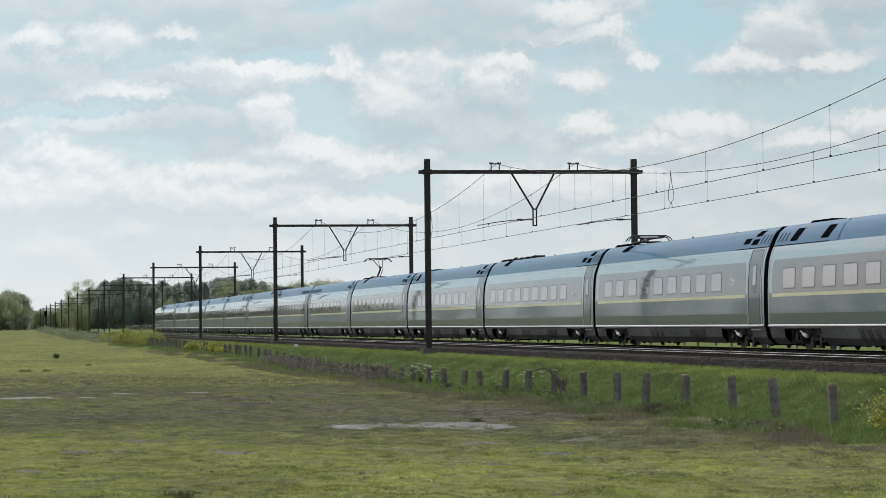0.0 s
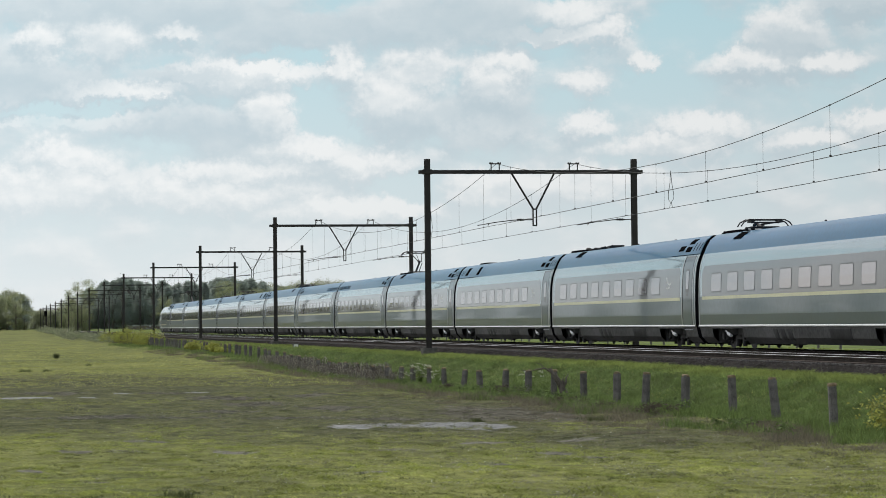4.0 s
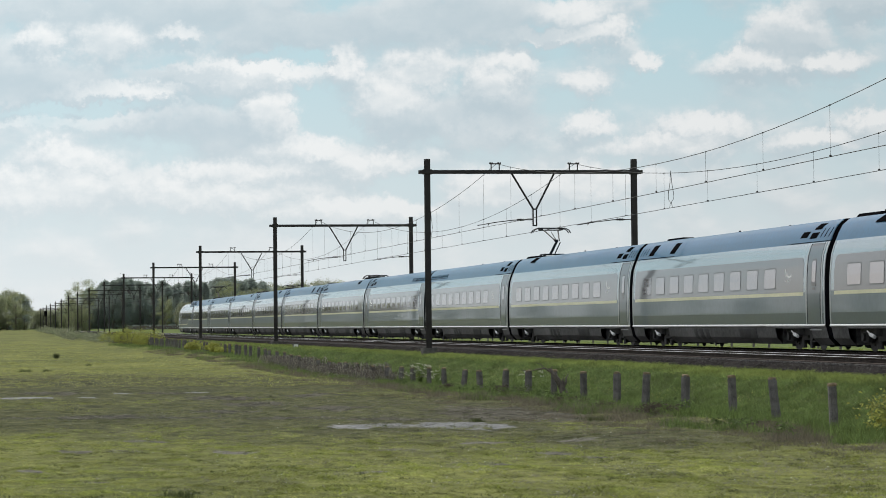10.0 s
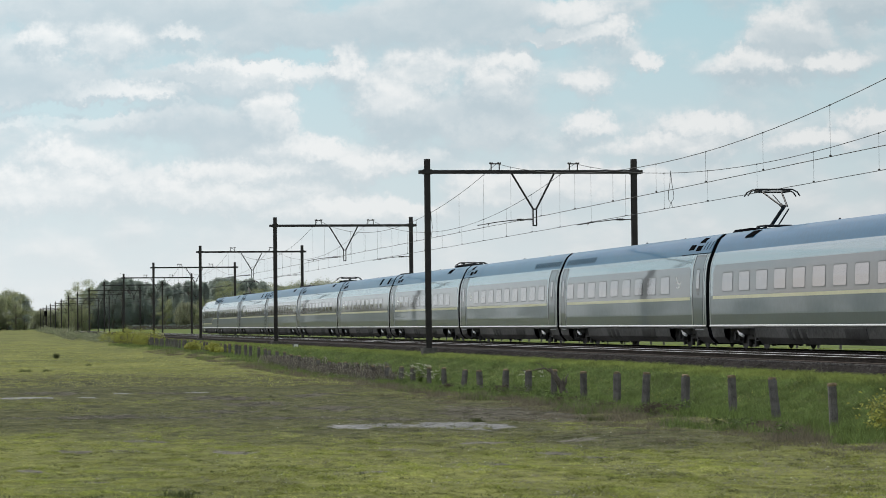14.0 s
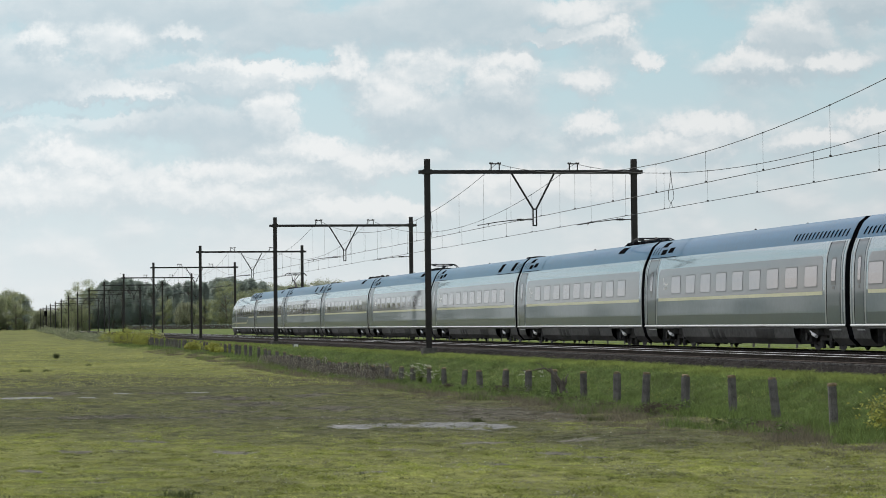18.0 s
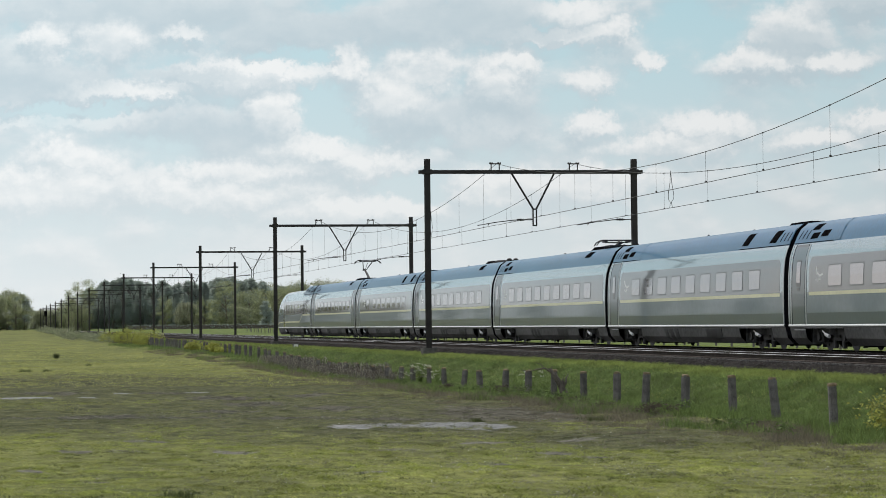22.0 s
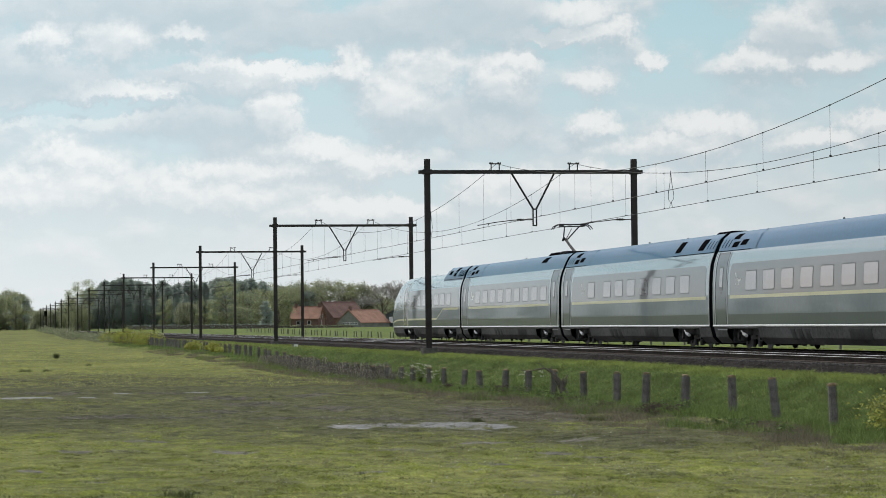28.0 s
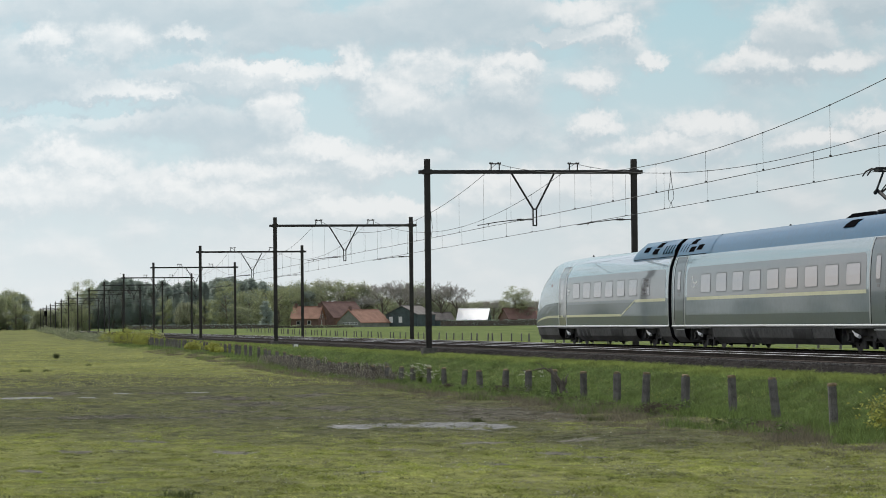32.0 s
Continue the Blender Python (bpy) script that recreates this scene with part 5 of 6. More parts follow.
def plant(kind, x, s, h, w, seed):
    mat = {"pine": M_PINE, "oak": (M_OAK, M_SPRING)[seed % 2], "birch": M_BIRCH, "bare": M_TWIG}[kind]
    key = (kind, seed % 4)
    z = ground_z(x, s) - 0.1
    rng = random.Random(seed * 7 + int(x))
    if key not in MODELS:
        MODELS[key] = (tree_model(kind, seed, h, w, mat), h, w)
        ob = MODELS[key][0]
        ob.matrix_basis = pose(x, s, z)
        return ob
    ob, h0, w0 = MODELS[key]
    c = copy_thing(ob, pose(x, s, z, 0, 0, rng.uniform(0, 360)))
    c.scale = (w / w0, w / w0, h / h0)
    return c


def at(bearing, dist):
    """A place by its bearing from the line of sight, in units of 1/4770, and its distance along the line."""
    return math.tan(VIEW_AZ + math.atan(bearing / 4770.0)) * dist, dist


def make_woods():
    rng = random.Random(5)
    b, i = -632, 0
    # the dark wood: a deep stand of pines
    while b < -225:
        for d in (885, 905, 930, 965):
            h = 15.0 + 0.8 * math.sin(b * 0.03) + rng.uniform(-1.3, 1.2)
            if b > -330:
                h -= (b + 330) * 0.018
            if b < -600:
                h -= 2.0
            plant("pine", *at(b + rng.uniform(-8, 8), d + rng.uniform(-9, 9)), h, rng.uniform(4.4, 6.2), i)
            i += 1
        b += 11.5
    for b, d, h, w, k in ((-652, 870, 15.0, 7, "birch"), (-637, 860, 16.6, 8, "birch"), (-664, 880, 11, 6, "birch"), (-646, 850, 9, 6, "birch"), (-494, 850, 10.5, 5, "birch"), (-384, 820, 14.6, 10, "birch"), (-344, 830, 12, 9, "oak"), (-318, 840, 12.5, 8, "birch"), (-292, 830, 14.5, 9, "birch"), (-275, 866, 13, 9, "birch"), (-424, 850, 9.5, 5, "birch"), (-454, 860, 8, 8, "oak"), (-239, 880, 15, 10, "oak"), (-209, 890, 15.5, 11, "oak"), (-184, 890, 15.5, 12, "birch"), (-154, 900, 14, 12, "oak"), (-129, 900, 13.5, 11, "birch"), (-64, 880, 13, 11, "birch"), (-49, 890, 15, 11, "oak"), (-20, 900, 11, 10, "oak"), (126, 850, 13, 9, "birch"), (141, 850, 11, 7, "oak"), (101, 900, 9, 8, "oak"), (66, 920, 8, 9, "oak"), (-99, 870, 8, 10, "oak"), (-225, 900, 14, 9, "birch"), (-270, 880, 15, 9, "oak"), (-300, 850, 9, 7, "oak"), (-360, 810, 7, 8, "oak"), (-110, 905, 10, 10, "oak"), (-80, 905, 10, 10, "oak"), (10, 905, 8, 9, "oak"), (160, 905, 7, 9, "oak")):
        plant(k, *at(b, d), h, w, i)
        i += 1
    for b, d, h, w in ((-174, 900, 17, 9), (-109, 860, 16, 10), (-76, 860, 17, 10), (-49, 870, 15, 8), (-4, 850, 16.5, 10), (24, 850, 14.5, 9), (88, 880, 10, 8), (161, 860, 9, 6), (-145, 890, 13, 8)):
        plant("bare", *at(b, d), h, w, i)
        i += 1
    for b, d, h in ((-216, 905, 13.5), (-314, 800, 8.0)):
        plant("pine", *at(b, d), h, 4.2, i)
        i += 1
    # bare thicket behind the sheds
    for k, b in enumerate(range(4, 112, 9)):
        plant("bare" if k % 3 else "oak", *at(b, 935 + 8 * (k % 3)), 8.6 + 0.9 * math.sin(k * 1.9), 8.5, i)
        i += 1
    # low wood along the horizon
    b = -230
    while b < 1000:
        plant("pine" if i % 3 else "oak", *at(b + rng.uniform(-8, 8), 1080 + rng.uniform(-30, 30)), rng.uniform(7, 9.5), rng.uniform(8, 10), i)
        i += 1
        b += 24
    # trees on the near side of the line
    b = -1050
    while b < -745:
        for d in (850, 890):
            plant(("oak", "oak", "pine", "birch")[i % 4], *at(b + rng.uniform(-6, 6), d + rng.uniform(-10, 10)), rng.uniform(10.5, 13.5) * (0.62 if b > -752 else 1), rng.uniform(6, 8), i)
            i += 1
        b += 14
    for k in range(52):
        a = radians(-3.0 - 1.15 * k)
        d = 900 + 60 * math.sin(k * 1.7)
        plant(("oak", "pine", "birch", "oak")[k % 4], d * math.sin(a), d * math.cos(a), rng.uniform(9, 14), rng.uniform(9, 14), i + k)
    for k in range(13):
        plant(("bare", "oak", "bare", "birch")[k % 4], -15.0 - 2.7 * k, 628 + 12 * math.sin(k * 2.3), 11.4 + 2.6 * math.sin(k * 2.3), 5.6, i + 3 * k)
    plant("birch", *at(-757, 830), 12, 7, i)
    plant("birch", *at(-741, 830), 6, 6, i + 1)
    for k, b in enumerate(range(-730, -650, 9)):
        plant("oak", *at(b, 1500 + 20 * (k % 3)), 11, 14, i + k)


make_woods()


def make_bush(name, label, category, x, s, w, h, seed, mat, size, count, twigs=True):
    rng = random.Random(seed)
    t = thing(name, pose(x, s, floor_z(x, s) - 0.05), label, category, category + " beside the line")
    wood, crown = Build(), Build()
    tips = []
    for k in range(max(6, count // 90)):
        a, r = rng.uniform(0, 6.283), w * 0.5 * math.sqrt(rng.random())
        tip = Vector((r * math.cos(a), r * math.sin(a), h * rng.uniform(0.3, 1.0) * (1 - 0.45 * (2 * r / w) ** 2)))
        wood.tube([(tip.x * 0.2, tip.y * 0.2, 0), (tip.x * 0.7, tip.y * 0.7, tip.z * 0.5), tuple(tip)], [0.014 * h + 0.004, 0.009 * h + 0.003, 0.003], 4, False)
        tips.append(tip)
    for _ in range(count):
        c = rng.choice(tips)
        p = c + Vector((rng.gauss(0, 0.11 * w), rng.gauss(0, 0.11 * w), rng.gauss(0, 0.10 * h)))
        if p.z < 0.02:
            continue
        sz = size * rng.uniform(0.6, 1.3)
        a = Vector((rng.uniform(-1, 1), rng.uniform(-1, 1), rng.uniform(-0.6, 0.6))).normalized()
        b = a.orthogonal().normalized()
        crown.add([p - a * sz, p - b * sz * 0.55, p + a * sz * 0.8, p + b * sz * 0.55], [(0, 1, 2, 3)])
    part("stem_frame", wood, M_BARK, t)
    part("foliage", crown, mat, t)
    return t


def bramble(x, s, w, d, h, seed):
    """A heap of dead arching stems."""
    rng = random.Random(seed)
    t = thing("bramble_thicket", pose(x, s, floor_z(x, s)), "tangled dry bramble stems round the fence posts", "bush", "bramble thickets")
    dark, pale = Build(), Build()
    for k in range(170):
        p = Vector((rng.uniform(-w, w) / 2, rng.uniform(-d, d) / 2, 0))
        q = p + Vector((rng.uniform(-0.5, 0.5), rng.uniform(-0.7, 0.7), 0))
        z = h * rng.uniform(0.3, 1.0)
        (pale if k % 3 == 0 else dark).tube([p, p.lerp(q, 0.35) + Vector((0, 0, z)), p.lerp(q, 0.75) + Vector((0, 0, z * 0.85)), q + Vector((0, 0, z * rng.uniform(0.1, 0.5)))], [0.012, 0.010, 0.007, 0.004], 4, False)
    part("stem_tangle", dark, M_CANE, t)
    part("pale_tangle", pale, M_DRYSTEM, t)
    lv = Build()
    for _ in range(260):
        p = Vector((rng.uniform(-w, w) / 2, rng.uniform(-d, d) / 2, h * rng.uniform(0.05, 0.8)))
        a = Vector((rng.uniform(-1, 1), rng.uniform(-1, 1), rng.uniform(-1, 1))).normalized() * 0.05
        b = a.orthogonal().normalized() * 0.03
        lv.add([p - a, p - b, p + a, p + b], [(0, 1, 2, 3)])
    part("leaf_litter", lv, M_DEADLEAF, t)


M_CANE = material("brown_bramble_canes", (0.150, 0.135, 0.118), 0.9, 0, 0.3, 3, 20, spec=0.1)
M_DRYSTEM = material("bleached_dry_stems", (0.30, 0.27, 0.22), 0.85, 0, 0.2, 3, 20)
M_DEADLEAF = leaves("brown_dead_leaves", (0.08, 0.068, 0.05))


def make_line_side():
    for k, s in enumerate((109, 113, 117.5, 121, 125, 129, 133.5, 138, 142.5, 147)):
        bramble(16.2 + 0.15 * (k % 3) + bend(s), s, 1.5, 4.2, (0.5, 0.72, 0.4, 0.62, 0.55)[k % 5], 40 + k)
    for x, s, w, h, n, k in ((16.85, 47.0, 1.65, 1.10, 1200, 1), (16.0, 180.0, 1.5, 0.85, 420, 2), (16.1, 199.0, 1.6, 0.9, 420, 3), (16.2, 262.0, 2.6, 1.8, 700, 4), (16.0, 290.0, 2.4, 1.9, 700, 5), (16.4, 273.0, 1.8, 1.3, 500, 6), (15.8, 318.0, 3.2, 1.6, 800, 7), (16.2, 189.0, 1.1, 0.7, 260, 8)):
        make_bush("shrub", "low shrub with fresh yellow green leaves", "shrub", x + bend(s), s, w, h, 70 + k, M_SHRUB, 0.044 if s < 60 else 0.09, n * 2)
    # dark scrub along the field's far edge
    rng = random.Random(8)
    for k in range(26):
        s = 340 + k * 14
        make_bush("scrub", "low dark scrub between field and line", "scrub", 15.2 + bend(s) + rng.uniform(-1, 1), s, rng.uniform(3, 5), rng.uniform(1.0, 1.9), 200 + k, (M_OAK, M_SPRING)[k % 2], 0.14, 260)
    for x, s, w, h, k in ((14.9, 57.6, 1.0, 0.42, 1), (15.4, 52.2, 0.7, 0.3, 2), (15.3, 69.0, 0.9, 0.35, 3), (15.0, 63.5, 0.6, 0.25, 4), (15.6, 79.0, 1.0, 0.4, 5), (15.4, 88.5, 0.8, 0.3, 6)):
        make_bush("weed_clump", "dull grey brown clump of dead weeds", "weeds", x, s, w, h, 300 + k, M_DEADLEAF, 0.035, 420)
    for x, s, w, h, k in ((14.6, 51.0, 0.7, 0.34, 1), (15.2, 72.6, 0.8, 0.36, 2), (15.5, 85.0, 0.9, 0.4, 3), (15.2, 94.5, 1.0, 0.45, 4), (14.4, 47.5, 0.6, 0.3, 5), (15.5, 77.5, 1.3, 0.42, 6), (15.7, 82.0, 1.2, 0.4, 7), (15.2, 66.5, 1.2, 0.40, 8), (15.6, 70.5, 1.0, 0.36, 9), (15.9, 61.0, 1.1, 0.4, 10), (15.7, 91.0, 1.2, 0.4, 11)):
        make_bush("weed_clump", "fresh green clump of weeds", "weeds", x, s, w, h, 320 + k, M_BANKGRASS, 0.04, 420)
    # dead forked stem against a post
    st = thing("dead_branch", pose(16.25, 75.0, floor_z(16.25, 75.0)), "gnarled dead branch leaning on a fence post", "branch")
    b = Build()
    b.tube([(0.26, -0.2, -0.15), (0.20, -0.15, 0.2), (0.04, -0.12, 0.48), (-0.10, -0.08, 0.72), (-0.20, 0.0, 0.90)], [0.11, 0.10, 0.075, 0.05, 0.03], 8)
    b.tube([(0.20, -0.28, -0.1), (0.10, -0.24, 0.25), (0.10, -0.2, 0.48), (-0.02, -0.15, 0.66), (-0.06, -0.1, 0.80)], [0.075, 0.07, 0.05, 0.04, 0.02], 7)
    b.tube([(0.10, -0.18, 0.34), (0.22, -0.2, 0.50), (0.24, -0.15, 0.62), (0.33, -0.1, 0.74)], [0.06, 0.045, 0.025, 0.008], 6)
    b.tube([(0.18, -0.2, 0.44), (0.13, -0.2, 0.58), (0.19, -0.2, 0.70)], [0.04, 0.025, 0.008], 6)
    b.tube([(-0.14, -0.05, 0.78), (-0.32, 0.0, 0.90), (-0.55, 0.05, 0.88), (-0.74, 0.1, 0.82), (-1.0, 0.1, 0.86)], [0.035, 0.026, 0.018, 0.012, 0.004], 6)
    b.tube([(-0.36, 0.0, 0.90), (-0.44, 0.05, 1.02), (-0.62, 0.05, 1.08)], [0.018, 0.012, 0.004], 5)
    b.tube([(-0.16, 0.0, 0.84), (-0.12, 0.0, 0.98)], [0.025, 0.006], 5)
    part("wood", b, M_BARK, st)
    # flowering weeds by the fence
    for x, s, k in ((16.1, 98.0, 1), (16.3, 101.8, 2), (16.6, 97.0, 3), (17.4, 84.0, 4)):
        t = thing("cow_parsley", pose(x, s, floor_z(x, s)), "weed with small white flower heads", "weed", "flowering weeds")
        rg = random.Random(k)
        stem, fl = Build(), Build()
        for _ in range(30 if k == 1 else 9):
            e = Vector((rg.uniform(-0.35, 0.35), rg.uniform(-0.3, 0.3), rg.uniform(0.25, 0.85 if k == 1 else 0.60)))
            stem.tube([(0, 0, 0), (e.x * 0.4, e.y * 0.4, e.z * 0.7), e], [0.008, 0.006, 0.003], 4, False)
            for _ in range(14):
                p = e + Vector((rg.gauss(0, 0.04), rg.gauss(0, 0.04), rg.gauss(0, 0.015)))
                fl.add([p + Vector((-0.016, 0, 0)), p + Vector((0, -0.012, 0.012)), p + Vector((0.016, 0, 0)), p + Vector((0, 0.012, -0.012))], [(0, 1, 2, 3)])
        part("stalk", stem, M_BANKGRASS, t)
        part("blossom", fl, M_FLOWER, t)
    # small pale kilometre stone and a trunking box beside the ballast
    km = thing("marker_stone", pose(19.9, 169.5, -0.52), "small pale grey marker block beside the ballast", "marker")
    part("block", Build().box(-0.19, 0.19, -0.15, 0.15, -0.1, 0.34, cut=0.05), M_CONCRETE, km)
    part("plate", Build().box(-0.14, 0.14, -0.165, -0.151, 0.08, 0.30), M_WHITE, km)
    # loop of cable that joins the two wires
    for x, s, top in ((27.19, 103.7, 6.90), (23.53, 139.2, 6.84)):
        jl = thing("jumper_cable", pose(x, s, 5.50), "thin loop of cable between catenary and contact wire", "cable", "jumper cables")
        h = top - 5.50
        for way in (-1, 1):
            part("strand", Build().tube([(0, 0, h + 0.06), (0, 0.12 * way, h * 0.72), (0, 0.42 * way, h * 0.38), (0, 0.36 * way, h * 0.22), (0, 0.04 * way, h * 0.14), (0, 0.22 * way, 0.0)], 0.011, 5), M_WIRE, jl)
    # signal far down the line
    s = 905.0
    sg = thing("railway_signal", pose(POSTS_X - 0.3 + bend(s), s, 0.1), "black signal head on a thin post", "signal")
    part("post", Build().tube([(0, 0, -0.5), (0, 0, 5.2)], 0.11, 8), M_STEEL_DARK, sg)
    part("head", Build().box(-0.5, 0.5, -0.15, 0.15, 4.6, 6.5, cut=0.1), M_BLACK, sg)


make_line_side()


# ---- farm ----
def farm_building(name, label, bearing, dist, length, depth, eave, ridge, turn, wall, roof, windows=(), chimneys=(), sill_z=None, doors=()):
    """Gabled building. windows: (face, along, up, width, height); faces are front, left and right."""
    x, s = at(bearing, dist)
    t = thing(name, pose(x, s, ground_z(x, s), 0, 0, turn), label, "farm building", "buildings of the farm")
    l, d = length / 2, depth / 2
    b = Build()
    b.add([(-l, -d, -0.5), (l, -d, -0.5), (l, d, -0.5), (-l, d, -0.5), (-l, -d, eave), (l, -d, eave), (l, d, eave), (-l, d, eave), (-l, 0, ridge - 0.15), (l, 0, ridge - 0.15)], [(0, 1, 5, 4), (2, 3, 7, 6), (1, 2, 6, 9, 5), (3, 0, 4, 8, 7)])
    part("wall", b, wall, t)
    o, th = 0.4, 0.18
    k = (ridge - eave) / d
    for side in (-1, 1):
        rb = Build()
        ys = [0, side * (d + o)]
        zs = [ridge, eave - o * k]
        vs = [(-l - o, ys[0], zs[0]), (l + o, ys[0], zs[0]), (l + o, ys[1], zs[1]), (-l - o, ys[1], zs[1])]
        rb.add(vs + [(p[0], p[1], p[2] - th) for p in vs], [(0, 1, 2, 3), (7, 6, 5, 4), (0, 4, 5, 1), (1, 5, 6, 2), (2, 6, 7, 3), (3, 7, 4, 0)])
        part("roof_slope", rb, roof, t)
    part("ridge_cap", Build().tube([(-l - o, 0, ridge + 0.02), (l + o, 0, ridge + 0.02)], 0.13, 6), roof, t)
    for f, a, u, w, h in windows:
        fr, pn = Build(), Build()
        if f == "front":
            fr.box(a - w / 2, a + w / 2, -d - 0.06, -d + 0.05, u, u + h)
            pn.box(a - w / 2 + 0.12, a + w / 2 - 0.12, -d - 0.08, -d - 0.061, u + 0.12, u + h - 0.12)
        else:
            e = -l if f == "left" else l
            q = -1 if f == "left" else 1
            fr.box(min(e, e + q * 0.06), max(e, e + q * 0.06), a - w / 2, a + w / 2, u, u + h)
            pn.box(min(e + q * 0.061, e + q * 0.08), max(e + q * 0.061, e + q * 0.08), a - w / 2 + 0.12, a + w / 2 - 0.12, u + 0.12, u + h - 0.12)
        wn_ = part("window", fr, M_WHITE, t)
        part("pane", pn, M_DARKGLASS if h < 1.7 else M_WHITE, wn_)
    for a in chimneys:
        part("chimney", Build().box(a - 0.45, a + 0.45, -0.35, 0.35, ridge - 0.8, ridge + 1.0, cut=0.05), M_BRICK, t)
    return t


farm_building("farmhouse", "brick farmhouse with orange tile roof and two chimneys", -240, 848, 9.0, 7.5, 3.1, 6.6, -24, M_BRICK, M_TILE_ORANGE, (("right", -1.2, 2.9, 0.9, 1.1), ("right", 1.0, 2.9, 0.9, 1.1), ("right", 0, 0.6, 0.9, 1.6), ("front", -2, 0.8, 1.2, 1.3), ("front", 1.5, 0.8, 1.2, 1.3)), (-3.9, 3.9))
farm_building("barn", "large barn with steep red brown tile roof", -186, 875, 14.0, 11.0, 3.4, 8.2, 34, M_BRICK, M_TILE_RED)
farm_building("stable", "low long stable with orange tile roof", -142, 835, 15.5, 9.0, 1.7, 5.4, 46, M_PLASTER, M_TILE_ORANGE, tuple(("left", -3.0 + 1.0 * k, 0.7, 0.6, 0.8) for k in range(6)), (-7.0,))
farm_building("shed", "dark green boarded shed with grey roof and pale windows", -58, 842, 15.0, 10.5, 4.0, 6.6, 58, M_BOARD, M_TILE_GREY, (("left", -3.4, 1.2, 1.2, 1.9), ("left", 0.4, 1.2, 1.2, 1.9), ("left", 3.6, 1.2, 1.2, 1.9)))
farm_building("open_shed", "low dark shed with a grey sheet roof", -18, 850, 11.0, 7.0, 2.2, 4.4, 8, M_BOARD, M_TILE_GREY)
farm_building("hay_barn", "low barn with bright pale metal roof", 54, 845, 9.4, 8.5, 2.2, 5.5, -20, M_BOARD, M_SHEET)
farm_building("cottage", "brick cottage with dark brown tile roof", 132, 850, 10.0, 8.0, 2.4, 5.6, 12, M_BRICK, M_TILE_RED)
farm_building("cottage", "small house with orange brown tile roof", 168, 868, 8.0, 7.0, 2.8, 5.6, -20, M_BRICK, M_TILE_ORANGE)


def hedge(b0, b1, dist, h, seed, mat):
    """A trimmed farm hedge."""
    (xa, s), (xb, _) = at(b0, dist), at(b1, dist)
    rng = random.Random(seed)
    t = thing("hedge", pose((xa + xb) / 2, s, ground_z((xa + xb) / 2, s)), "low dark green hedge in front of the farm", "hedge", "hedges")
    w = abs(xb - xa) / 2
    core, lv = Build(), Build()
    core.box(-w, w, -0.4, 0.4, -0.3, h * 0.85)
    part("stem_core", core, M_BARK, t)
    for _ in range(int(w * 45)):
        p = Vector((rng.uniform(-w, w), rng.uniform(-0.7, 0.7), h * rng.uniform(0.02, 1.0) + 0.12 * math.sin(rng.uniform(0, 9))))
        a = Vector((rng.uniform(-1, 1), rng.uniform(-1, 1), rng.uniform(-1, 1))).normalized() * 0.24
        q = a.orthogonal().normalized() * 0.17
        lv.add([p - a, p - q, p + a, p + q], [(0, 1, 2, 3)])
    part("foliage", lv, mat, t)


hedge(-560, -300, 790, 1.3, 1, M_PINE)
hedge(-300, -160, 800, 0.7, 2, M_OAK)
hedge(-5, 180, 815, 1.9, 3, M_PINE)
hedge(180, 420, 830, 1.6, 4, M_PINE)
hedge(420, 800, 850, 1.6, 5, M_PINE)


# ---- grass ----
def blades(name, label, mat, spots, rng, n, lo, hi, width, spread, hummock=0.0, bow=0.42):
    """Many thin blades in one mesh: spots are (x, s) of tufts."""
    N = len(spots) * n
    base, tall = np.empty((N, 3)), np.ones(N)
    k = 0
    for x, s in spots:
        for _ in range(n):
            px, ps = x + rng.gauss(0, spread), s + rng.gauss(0, spread)
            base[k] = (px, ps, 0)
            k += 1
        z = floor_z(x, s)
        base[k - n:k, 2] = z - 0.01
        tall[k - n:k] = 1 + hummock * max(0.0, noise.noise(Vector((x * 1.6, s * 0.9, 30))) + 0.15)
    g = np.random.default_rng(rng.randrange(10**6))
    h = g.uniform(lo, hi, N) * tall
    a = g.uniform(0, 2 * np.pi, N)
    wv = np.stack([np.cos(a), np.sin(a), np.zeros(N)], 1) * (width * g.uniform(0.6, 1.4, N))[:, None]
    lean = np.stack([g.normal(0, bow, N) * h, g.normal(0, bow, N) * h, h], 1)
    v = np.empty((N, 3, 3))
    v[:, 0], v[:, 1], v[:, 2] = base - wv, base + wv, base + lean
    me = bpy.data.meshes.new(name)
    me.vertices.add(N * 3)
    me.vertices.foreach_set("co", v.ravel())
    me.loops.add(N * 3)
    me.loops.foreach_set("vertex_index", np.arange(N * 3, dtype=np.int32))
    me.polygons.add(N)
    me.polygons.foreach_set("loop_start", np.arange(0, N * 3, 3, dtype=np.int32))
    me.update(calc_edges=True)
    me.materials.append(mat)
    return tagged(new(name, me), label, "grass", kind="stuff")


